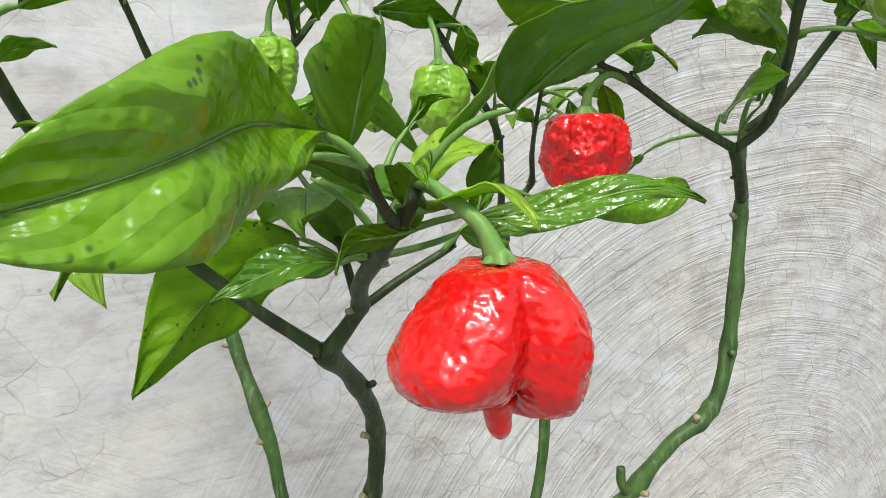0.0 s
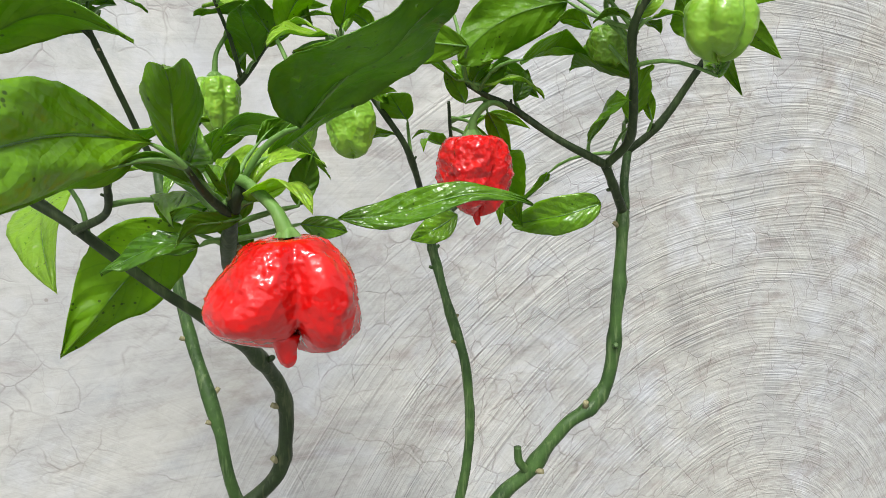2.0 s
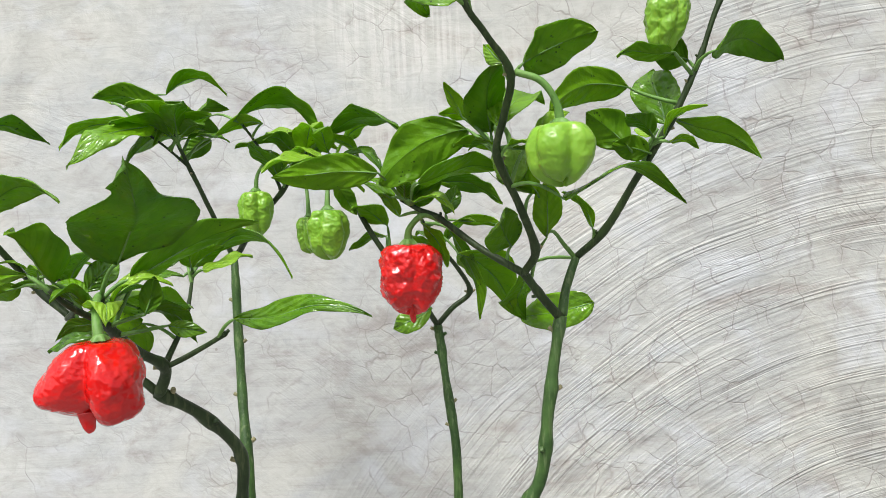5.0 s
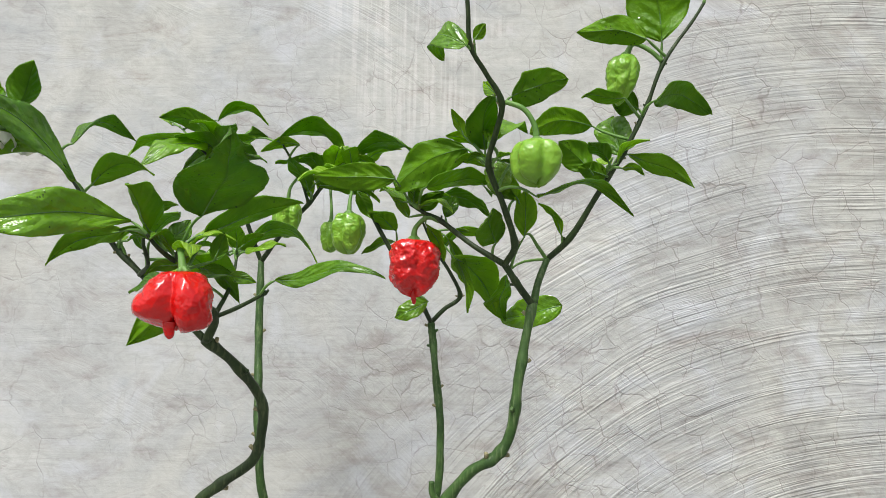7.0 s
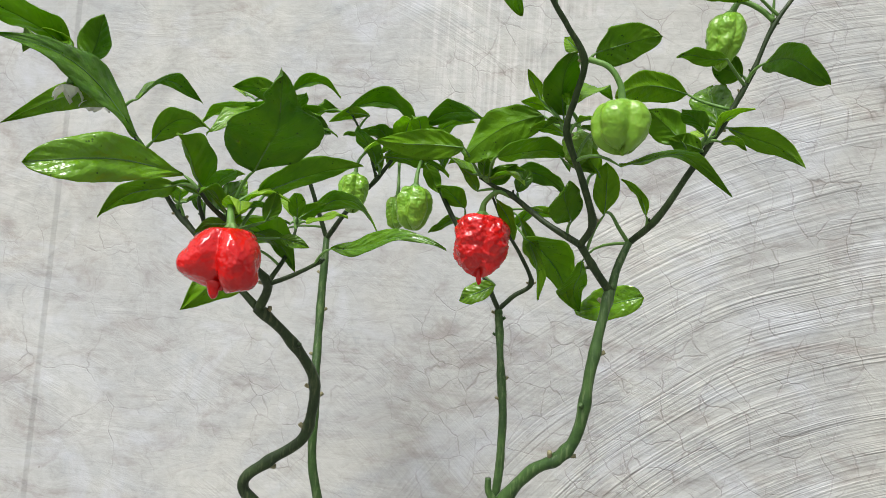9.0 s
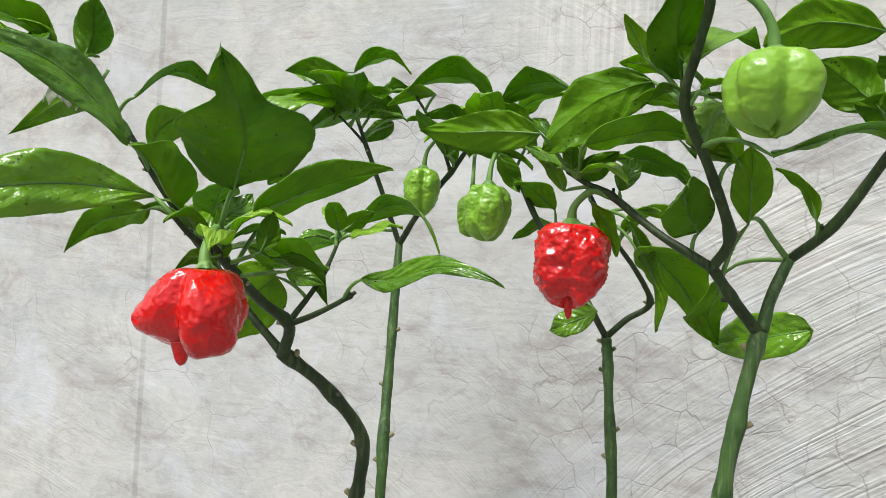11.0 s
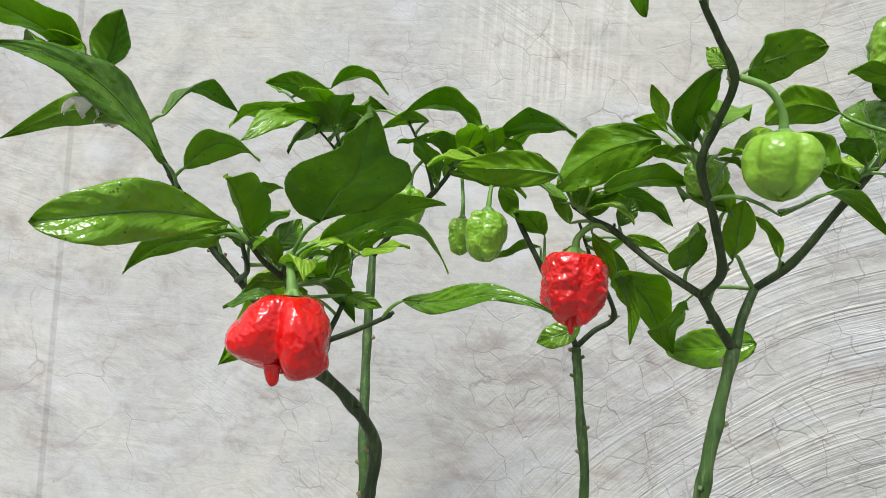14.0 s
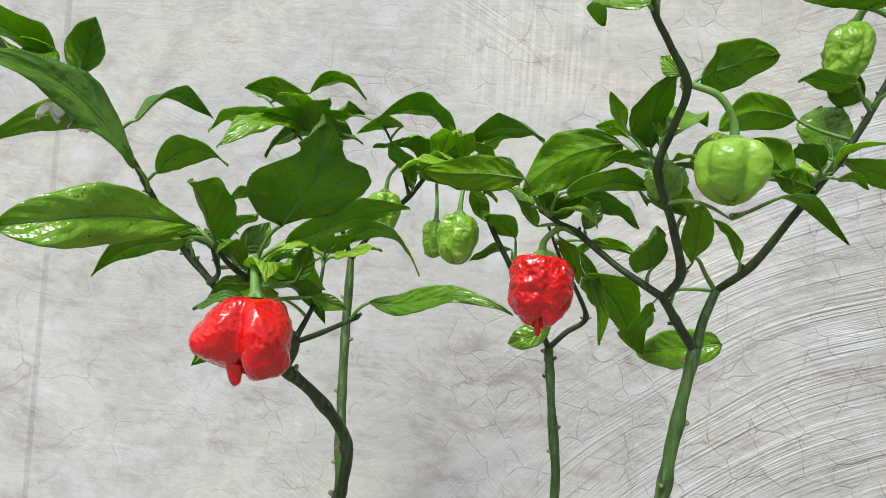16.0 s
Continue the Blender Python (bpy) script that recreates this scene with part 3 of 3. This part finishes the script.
stem("stem", [(-.052, .045, .05, 6), (-.075, .060, .18, 5), (-.118, .074, .295, 4.4), (-.126, .082, .345, 4.2), (-.137, .110, .405, 3.9), (-.143, .129, .484, 3.6)], STEM, [(.62, 20), (.66, 200), (.75, 10), (.85, 190), (.93, 10)])
stem("branch", [(-.143, .129, .483, 3.2), (-.122, .112, .506, 2.8), (-.096, .096, .530, 2.4), (-.084, .092, .545, 2.0), (-.075, .088, .556, 1.5)], BRANCH, [(.5, 10)])
stem("branch", [(-.143, .129, .483, 3.0), (-.156, .122, .520, 2.5), (-.168, .114, .555, 2.0), (-.175, .106, .578, 1.5)], BRANCH, [(.6, 100)])
stem("branch", [(-.168, .114, .553, 1.6), (-.180, .108, .566, 1.2), (-.190, .095, .577, 1.0)], BRANCH)
stem("branch", [(-.096, .096, .530, 1.8), (-.102, .085, .552, 1.5), (-.112, .070, .573, 1.1)], BRANCH)

stem("stem", [(-.048, .042, .08, 6), (-.02, .055, .20, 4.6), (.012, .058, .295, 4.0), (.0165, .061, .352, 3.9), (.0125, .074, .390, 3.6), (.0085, .0855, .423, 3.5), (.007, .086, .435, 3.5)], STEM, [(.60, 10), (.66, 190), (.80, 0), (.88, 180), (.96, 10)])
stem("branch", [(.007, .086, .435, 2.8), (.018, .089, .446, 2.5), (.030, .091, .456, 2.4), (.022, .078, .474, 2.0), (.010, .056, .492, 1.6), (.000, .035, .512, 1.2)], BRANCH, [(.4, 10), (.42, 190)])
stem("branch", [(.007, .086, .435, 2.8), (-.006, .064, .462, 2.6), (-.022, .042, .489, 2.4), (-.036, .046, .513, 2.2), (-.048, .050, .535, 1.7), (-.053, .052, .550, 1.2)], BRANCH, [(.35, 180), (.7, 10)])

stem("stem", [(-.05, .036, .06, 7), (-.05, .022, .20, 6), (-.022, .006, .275, 5.2), (.0035, -.001, .307, 4.9), (.019, -.006, .321, 4.9), (.036, -.012, .343, 4.7), (.0525, -.016, .3545, 4.7), (.062, -.017, .370, 4.5), (.0665, -.017, .400, 4.3), (.0715, -.014, .430, 4.0), (.0765, -.0105, .4525, 4.1)], STEM,
     [(.42, 100), (.58, 10), (.63, 190), (.76, 60), (.85, 190), (.97, 350)])
stem("stub", [(.019, -.006, .320, 3.4), (.013, -.007, .328, 2.8), (.012, -.007, .336, 2.6)], STEM)
stem("branch", [(.0762, -.0105, .4515, 3.6), (.066, -.017, .464, 3.2), (.057, -.021, .477, 3.2)], BRANCH, [(.6, 0)])
stem("branch", [(.057, -.022, .477, 3.0), (.036, -.013, .490, 2.6), (.0147, -.0034, .5068, 2.5), (.004, -.001, .512, 2.0), (-.006, .001, .518, 1.5)], BRANCH, [(.5, 180)])
stem("branch", [(.057, -.022, .477, 3.0), (.062, -.033, .489, 3.0), (.054, -.046, .511, 2.7), (.0438, -.058, .534, 2.6), (.047, -.068, .550, 2.4), (.0497, -.078, .566, 2.4), (.040, -.087, .580, 2.0), (.031, -.096, .592, 1.9), (.029, -.103, .612, 1.7), (.026, -.108, .64, 1.5)], BRANCH, [(.12, 200), (.33, 190), (.56, 10), (.78, 190)])
stem("branch", [(.077, -.0105, .4530, 3.5), (.081, -.005, .468, 3.1), (.087, .0, .482, 3.1)], STEM)
stem("branch", [(.087, .001, .482, 2.9), (.1008, -.0086, .496, 2.9), (.115, -.019, .521, 2.7), (.129, -.030, .546, 2.5), (.139, -.033, .566, 2.2), (.145, -.034, .580, 2.0), (.154, -.037, .605, 1.7), (.172, -.040, .632, 1.5), (.178, -.041, .642, 1.3)], BRANCH, [(.12, 0), (.38, 190), (.50, 10), (.62, 0), (.75, 180)])
stem("branch", [(.086, .0, .483, 1.8), (.080, -.006, .490, 1.6), (.074, -.014, .497, 1.3), (.069, -.022, .497, 0.9)], STALK)
stem("branch", [(.118, -.022, .527, 1.5), (.119, -.028, .536, 1.2), (.123, -.034, .545, 0.9)], STALK)

# fruits
fruit("ripe_fruit", (-.1135, -.112, .4672), None, .0320, .0290, RED, 3, 3, .05, .042, (235, .20, .0078, .0025),
      [(-.116, -.109, .474), (-.121, -.099, .4805), (-.123, -.093, .482), .0017], "glossy bright red wrinkled fruit with a stubby tail", reach=[(192, .30, -.04), (325, .10, .20)], taper=.05, calyx=.2, grooves=[(266, .26), (20, .18), (130, .2)], round_=.80, wrinkle=.55, warts=1.1, grain=19.0)
fruit("ripe_fruit", (-.003, .002, .4945), None, .0380, .0375, RED, 8, 3, .10, .052, (300, .02, .0095, .0019),
      [(-.002, .001, .502), (.006, -.001, .509), (.0142, -.003, .5065), .0018], "glossy red pimpled fruit with a pointed tail", taper=.30, calyx=.24, grooves=[(285, .12), (200, .12), (60, .12)], round_=.62, wrinkle=.95, warts=1.2, grain=18.0)
fruit("unripe_fruit", (.0695, -.079, .5445), None, .0300, .0255, GREEN, 5, 4, .08, .036, (40, .08, .003, .0028),
      [(.068, -.080, .553), (.062, -.080, .562), (.052, -.078, .5665), .0015], "smooth light green lobed fruit", taper=.26, grooves=[(283, .20), (20, .15), (110, .15), (205, .18)], round_=.60, wrinkle=.45, warts=.1)
fruit("unripe_fruit", (-.0529, .0346, .5155), None, .0255, .0285, GREEN, 11, 4, .34, .056, (200, .06, .003, .0020),
      [(-.0526, .037, .526), (-.052, .045, .536), .0013], "small light green ribbed fruit", round_=.60, wrinkle=.62, warts=.1, taper=.2)
fruit("unripe_fruit", (-.1107, .0856, .5310), None, .0245, .0285, GREEN, 14, 4, .34, .056, (20, .05, .003, .002),
      [(-.109, .086, .542), (-.102, .090, .553), .0012], "small light green ribbed fruit", round_=.62, wrinkle=.62, warts=.1, taper=.35)
fruit("unripe_fruit", (-.0711, .0639, .5120), None, .0170, .0225, GREEN, 17, 4, .34, .056, (100, .05, .003, .002),
      [(-.0715, .066, .522), (-.0750, .078, .540), (-.0775, .088, .552), .0012], "small dark-shaded green ribbed fruit", round_=.62, wrinkle=.62, warts=.1)
fruit("unripe_fruit", (.131, -.033, .611), None, .0215, .0300, GREEN, 21, 5, .20, .050, (60, .02, .005, .0022),
      [(.136, -.034, .618), (.146, -.036, .613), (.153, -.037, .606), .0015], "small pale green fruit with a drawn-down tip", lean=(-.16, 0), taper=.6, wrinkle=.8, warts=.1)

fruit("unripe_fruit", (0.0528, -0.0300, 0.5408), None, .0200, .0190, GREEN, 25, 4, .16, .060, (60, .02, .002, .0016),
      [(0.0498, -0.0320, 0.5488), (0.0408, -0.0450, 0.5538), .0012], "small young green wrinkled fruit half hidden behind a branch", wrinkle=1.0, warts=.2)

stem("branch", [(-.190, .095, .577, 1.1), (-.214, .113, .598, 1.0), (-.231, .125, .606, 0.8)], STALK)
flower((-.2480, -.0590, .5500), 1)
flower((-.2370, -.0500, .5430), 2, 0.5)
leaf((-.2220, .1190, .6000), (-.2370, .1275, .6100), (0.3, 0.6, 0.7), 0.0080, 0.10, curl=1.0, mat=YOUNG_TOP)

# leaves
leaf((-0.1447, -0.1052, 0.4925), (-0.1916, -0.1545, 0.4859), (-0.157, 0.018, 0.987), 0.0235, 0.08, bend=-0.06, wide=0.58, sharp=0.62, hang=0.02)
leaf((-0.1380, -0.0980, 0.4885), (-0.1400, -0.1219, 0.5097), (0.996, -0.089, -0.005), 0.0202, 0.03, bend=-0.01, curl=1.0)
leaf((-0.1070, -0.1070, 0.4959), (-0.0773, -0.1564, 0.5292), (0.838, 0.543, 0.055), 0.0440, 0.03, bend=0.08, wide=0.40, sharp=0.72, notch=1, hang=0.0)
leaf((-0.150, -0.101, 0.488), (-0.190, -0.1034, 0.470), (-0.237, -0.813, 0.532), 0.0140, 0.12)
leaf((-0.1127, -0.0865, 0.4881), (-0.0657, -0.0631, 0.5106), (0.052, 0.899, -0.435), 0.0187, 0.05, bend=0.00)
leaf((-0.1250, 0.0213, 0.4878), (-0.0698, 0.0161, 0.4848), (-0.087, 0.892, -0.443), 0.0240, 0.34, bend=0.00)
leaf((-0.0835, -0.0481, 0.4640), (-0.0142, -0.0715, 0.4663), (0.05, 0.60, 0.80), 0.0135, 0.08, bend=0.00, wide=0.38, sharp=1.05, hang=0.0)
leaf((-0.131, -0.046, 0.471), (-0.112, -0.023, 0.452), (-0.810, 0.282, -0.514), 0.0142, 0.18)
leaf((-0.103, -0.076, 0.466), (-0.087, -0.074, 0.462), (0.242, 0.096, 0.966), 0.0075, 0.15)
leaf((-0.134, -0.075, 0.462), (-0.163, -0.069, 0.457), (-0.059, -0.769, -0.636), 0.0104, 0.08)
leaf((-0.118, -0.016, 0.466), (-0.141, -0.072, 0.473), (0.908, -0.352, 0.229), 0.0306, 0.10)
leaf((-0.1992, -0.0639, 0.5202), (-0.2399, -0.1219, 0.5592), (0.059, -0.585, -0.809), 0.0241, 0.03, bend=-0.15, wide=0.45)
leaf((-0.1915, -0.0590, 0.5189), (-0.1459, -0.0756, 0.5231), (0.317, 0.714, -0.625), 0.0165, 0.12, bend=-0.15)
leaf((-0.2071, -0.0548, 0.5445), (-0.1909, -0.0093, 0.5564), (-0.861, 0.393, -0.323), 0.0202, 0.28, bend=0.00)
leaf((-0.2095, -0.0698, 0.5359), (-0.3002, -0.0298, 0.5369), (-0.187, -0.447, 0.875), 0.0165, 0.03, bend=0.09)
leaf((-0.2394, -0.0697, 0.5634), (-0.2722, -0.1069, 0.5859), (0.797, -0.495, 0.346), 0.0265, 0.11, bend=-0.04)
leaf((-0.243, -0.066, 0.562), (-0.251, -0.075, 0.580), (0.928, -0.228, 0.294), 0.0060, 0.05)
leaf((-0.2438, -0.0523, 0.5665), (-0.2343, -0.0564, 0.5953), (0.646, 0.757, -0.104), 0.0220, 0.03, bend=0.07, curl=0.6)
leaf((-0.225, -0.096, 0.554), (-0.272, -0.070, 0.572), (-0.517, -0.849, -0.107), 0.0205, 0.08)
leaf((-0.184, 0.124, 0.606), (-0.141, 0.129, 0.609), (-0.076, 0.933, -0.351), 0.0207, 0.26)
leaf((-0.172, 0.101, 0.591), (-0.222, 0.095, 0.602), (0.236, -0.636, 0.735), 0.0214, 0.12)
leaf((-0.183, 0.097, 0.580), (-0.215, 0.046, 0.549), (0.832, -0.202, -0.517), 0.0255, 0.16)
leaf((-0.192, 0.088, 0.581), (-0.243, 0.085, 0.567), (-0.028, -0.941, 0.337), 0.0201, 0.14)
leaf((-0.156, 0.155, 0.579), (-0.204, 0.076, 0.558), (0.551, -0.514, 0.658), 0.0361, 0.12)
leaf((-0.116, 0.065, 0.575), (-0.059, 0.076, 0.557), (-0.286, 0.904, -0.317), 0.0303, 0.36)
leaf((-0.0148, -0.0210, 0.5314), (-0.0673, -0.0282, 0.5320), (0.052, -0.297, 0.953), 0.0195, 0.12, bend=-0.01)
leaf((0.0312, -0.0289, 0.5503), (-0.0156, -0.0121, 0.5261), (-0.419, 0.127, 0.899), 0.0279, 0.03, bend=0.11, wide=0.5, blunt=1)
leaf((-0.006, 0.016, 0.557), (-0.051, 0.046, 0.564), (-0.476, -0.806, 0.351), 0.0227, 0.16)
leaf((0.006, -0.032, 0.525), (0.050, -0.013, 0.533), (-0.238, 0.790, -0.565), 0.0202, 0.08)
leaf((0.010, 0.020, 0.527), (0.051, 0.030, 0.515), (-0.356, 0.788, -0.503), 0.0166, 0.16)
leaf((0.024, 0.039, 0.485), (0.060, 0.071, 0.449), (-0.769, 0.602, -0.214), 0.0332, 0.12)
leaf((0.1050, 0.0474, 0.4511), (0.0600, 0.0812, 0.4395), (0.300, 0.100, 0.950), 0.0240, 0.03, bend=0.05, wide=0.42, blunt=1)
leaf((0.0625, 0.0400, 0.4720), (0.0625, 0.0790, 0.4410), (0.800, 0.450, 0.350), 0.0230, 0.04, wide=0.60)
leaf((0.019, 0.042, 0.500), (0.041, 0.052, 0.447), (-0.601, 0.793, -0.102), 0.0129, 0.05)
leaf((0.006, 0.043, 0.452), (-0.020, 0.048, 0.440), (0.327, -0.323, -0.888), 0.0160, 0.10)
leaf((-0.021, 0.057, 0.497), (-0.048, 0.078, 0.491), (-0.618, -0.655, 0.435), 0.0101, 0.08)
leaf((0.025, 0.043, 0.505), (0.054, 0.046, 0.499), (-0.223, 0.709, -0.669), 0.0089, 0.14)
leaf((0.051, -0.019, 0.491), (0.046, -0.053, 0.506), (0.749, 0.153, 0.645), 0.0224, 0.10)
leaf((0.069, -0.023, 0.495), (0.067, -0.041, 0.523), (0.975, 0.145, 0.169), 0.0150, 0.06)
leaf((0.095, -0.010, 0.498), (0.079, -0.017, 0.518), (0.489, -0.863, 0.126), 0.0080, 0.18)
leaf((0.0419, -0.0460, 0.5461), (0.0445, -0.0776, 0.5718), (0.905, 0.312, 0.290), 0.0223, 0.09, bend=-0.05)
leaf((0.029, -0.052, 0.553), (0.022, -0.054, 0.569), (0.753, -0.597, 0.276), 0.0074, 0.05)
leaf((0.043, -0.064, 0.547), (0.069, -0.035, 0.564), (-0.780, 0.574, 0.248), 0.0211, 0.10)
leaf((0.0552, -0.0768, 0.5704), (0.0869, -0.0604, 0.5871), (0.163, 0.529, -0.832), 0.0210, 0.04, bend=0.01, blunt=1)
leaf((0.047, -0.079, 0.570), (0.039, -0.073, 0.580), (-0.647, 0.262, -0.716), 0.0088, 0.06)
leaf((0.1120, -0.0238, 0.5672), (0.0640, -0.0565, 0.5533), (-0.101, -0.259, 0.960), 0.0183, 0.03, bend=0.10)
leaf((0.129, -0.026, 0.548), (0.129, -0.007, 0.580), (-0.850, 0.455, -0.266), 0.0227, 0.08)
leaf((0.1387, -0.0121, 0.5520), (0.1827, -0.0097, 0.5347), (-0.314, 0.775, -0.549), 0.0164, 0.06, bend=0.00)
leaf((0.1455, -0.0491, 0.5778), (0.1912, -0.0134, 0.5794), (-0.330, 0.459, -0.825), 0.0188, 0.12, bend=-0.10, blunt=1)
leaf((0.124, -0.058, 0.576), (0.097, -0.065, 0.574), (0.109, -0.705, 0.700), 0.0101, 0.10)
leaf((0.142, -0.024, 0.579), (0.125, -0.023, 0.585), (0.302, -0.376, 0.876), 0.0170, 0.12)
leaf((0.153, -0.037, 0.619), (0.140, -0.044, 0.673), (0.913, -0.367, 0.177), 0.0407, 0.05)
leaf((0.1408, -0.0464, 0.6164), (0.0983, -0.0417, 0.6217), (0.066, -0.426, 0.902), 0.0184, 0.03, bend=0.09)
leaf((0.0288, -0.0994, 0.5909), (0.0155, -0.0594, 0.5977), (-0.510, -0.025, -0.860), 0.0165, 0.30, bend=-0.06, blunt=1)
leaf((0.033, -0.097, 0.595), (0.039, -0.097, 0.604), (0.805, 0.216, -0.553), 0.0071, 0.05)
leaf((0.070, -0.078, 0.513), (0.135, -0.026, 0.518), (-0.590, 0.759, -0.275), 0.0145, 0.14)
leaf((0.061, -0.035, 0.517), (0.048, -0.004, 0.525), (-0.811, -0.212, -0.546), 0.0205, 0.10, curl=1.0)
leaf((0.120, -0.029, 0.534), (0.101, -0.031, 0.539), (0.275, -0.276, 0.921), 0.0133, 0.08)
leaf((0.110, -0.030, 0.537), (0.089, -0.033, 0.555), (0.646, -0.303, 0.701), 0.0204, 0.10)
leaf((-0.139, -0.075, 0.482), (-0.130, -0.063, 0.498), (-0.726, -0.294, 0.622), 0.0125, 0.12)
leaf((-0.155, -0.060, 0.486), (-0.130, -0.084, 0.502), (0.602, 0.771, 0.206), 0.0193, 0.08)
leaf((-0.106, -0.090, 0.473), (-0.101, -0.090, 0.489), (0.927, 0.262, -0.268), 0.0096, 0.06)
leaf((-0.091, 0.072, 0.537), (-0.100, 0.045, 0.560), (0.941, -0.337, -0.032), 0.0182, 0.10)
leaf((-0.046, 0.027, 0.530), (-0.035, 0.032, 0.511), (-0.875, 0.026, -0.483), 0.0115, 0.10)
leaf((-0.019, 0.047, 0.504), (-0.037, 0.027, 0.518), (0.808, -0.526, 0.265), 0.0168, 0.10)
leaf((-0.134, -0.036, 0.462), (-0.181, -0.021, 0.425), (-0.646, -0.367, 0.670), 0.0338, 0.06)
leaf((-0.144, 0.104, 0.586), (-0.186, 0.100, 0.570), (-0.140, -0.820, 0.555), 0.0189, 0.12)
leaf((-0.098, 0.067, 0.573), (-0.128, 0.064, 0.569), (0.009, -0.840, 0.543), 0.0114, 0.12)
leaf((-0.101, 0.094, 0.558), (-0.094, 0.096, 0.534), (-0.955, -0.103, -0.279), 0.0112, 0.10)
leaf((-0.087, 0.089, 0.548), (-0.062, 0.091, 0.560), (0.403, 0.340, -0.850), 0.0119, 0.18)
leaf((-0.078, 0.041, 0.537), (-0.031, 0.046, 0.529), (-0.184, 0.861, -0.475), 0.0145, 0.06)
leaf((-0.034, 0.045, 0.547), (-0.055, 0.042, 0.561), (0.499, -0.658, 0.564), 0.0102, 0.14, mat=YOUNG_TOP)
leaf((0.035, -0.026, 0.554), (0.018, -0.028, 0.560), (0.321, -0.674, 0.665), 0.0089, 0.10, mat=YOUNG_TOP)
leaf((-0.004, -0.000, 0.517), (0.004, -0.000, 0.534), (-0.749, 0.550, 0.369), 0.0095, 0.08, mat=YOUNG_TOP)
leaf((-0.001, 0.000, 0.515), (0.017, 0.001, 0.527), (0.561, 0.048, -0.826), 0.0117, 0.10)
leaf((0.018, -0.003, 0.509), (0.025, -0.003, 0.524), (-0.912, 0.080, 0.402), 0.0103, 0.06)
leaf((-0.007, -0.000, 0.509), (-0.018, -0.002, 0.524), (0.689, -0.567, 0.451), 0.0091, 0.10)
leaf((0.005, 0.001, 0.505), (0.018, 0.004, 0.480), (-0.707, 0.635, -0.312), 0.0103, 0.12)
leaf((0.045, -0.028, 0.539), (0.024, -0.031, 0.543), (0.212, -0.725, 0.655), 0.0094, 0.12)
leaf((0.064, -0.035, 0.517), (0.052, -0.037, 0.533), (0.790, -0.290, 0.540), 0.0125, 0.10, mat=YOUNG_TOP)
leaf((0.062, -0.036, 0.542), (0.080, -0.035, 0.557), (-0.537, 0.615, 0.578), 0.0102, 0.10, mat=YOUNG_TOP)
leaf((-0.212, 0.066, 0.517), (-0.192, 0.067, 0.525), (0.190, 0.752, -0.631), 0.0094, 0.10)
leaf((-0.114, -0.070, 0.492), (-0.102, -0.069, 0.500), (0.355, 0.680, -0.642), 0.0060, 0.10)
leaf((-0.126, 0.011, 0.486), (-0.108, 0.012, 0.498), (0.453, 0.589, -0.670), 0.0109, 0.14)
leaf((-0.119, -0.091, 0.476), (-0.129, -0.092, 0.470), (-0.505, -0.171, 0.846), 0.0062, 0.10, mat=YOUNG_TOP)
leaf((-0.123, -0.092, 0.471), (-0.142, -0.093, 0.466), (-0.192, -0.545, 0.816), 0.0076, 0.10)
leaf((-0.173, -0.028, 0.482), (-0.180, -0.029, 0.494), (-0.521, -0.738, -0.429), 0.0068, 0.08)
leaf((-0.183, 0.112, 0.482), (-0.196, 0.012, 0.448), (0.754, -0.298, 0.585), 0.0368, 0.05, mat=YOUNG_TOP)
leaf((0.183, -0.039, 0.653), (0.164, -0.041, 0.654), (0.064, -0.481, 0.874), 0.0126, 0.08)
leaf((-0.164, 0.154, 0.575), (-0.190, 0.152, 0.560), (-0.461, -0.284, 0.840), 0.0155, 0.12)
leaf((-0.167, 0.127, 0.586), (-0.186, 0.124, 0.601), (0.597, -0.515, 0.615), 0.0123, 0.10)
leaf((-0.072, 0.091, 0.553), (-0.087, 0.088, 0.569), (0.740, -0.042, 0.671), 0.0118, 0.14)

# young leaves that sprout at the nodes
sprout = random.Random(21)
for node_at, many, size in (((-.125, -.090, .476), 6, .024), ((-.185, -.036, .486), 4, .022), ((-.172, .108, .572), 10, .036),
                            ((-.078, .089, .552), 8, .033), ((-.004, .001, .517), 6, .024), ((.124, -.032, .540), 4, .022),
                            ((-.052, .052, .548), 6, .031), ((.046, -.060, .538), 3, .018), ((-.125, .008, .483), 4, .024),
                            ((-.239, -.063, .558), 2, .018), ((.012, .058, .490), 4, .024)):
    for k in range(many):
        turn = 2 * math.pi * (k + sprout.random() * 0.7) / many
        rise = sprout.uniform(-0.25, 0.75)
        way = Vector((math.cos(turn), math.sin(turn), rise)).normalized()
        long = size * sprout.uniform(0.7, 1.25)
        root = Vector(node_at) + way * sprout.uniform(0.003, 0.008)
        across_way = way.cross(Vector((0, 0, 1))) + Vector((0, 0, sprout.uniform(-0.4, 0.4)))
        leaf(root, root + way * long, across_way, long * sprout.uniform(0.42, 0.55), sprout.uniform(0.05, 0.22), mat=sprout.choice((None, None, YOUNG_TOP)))
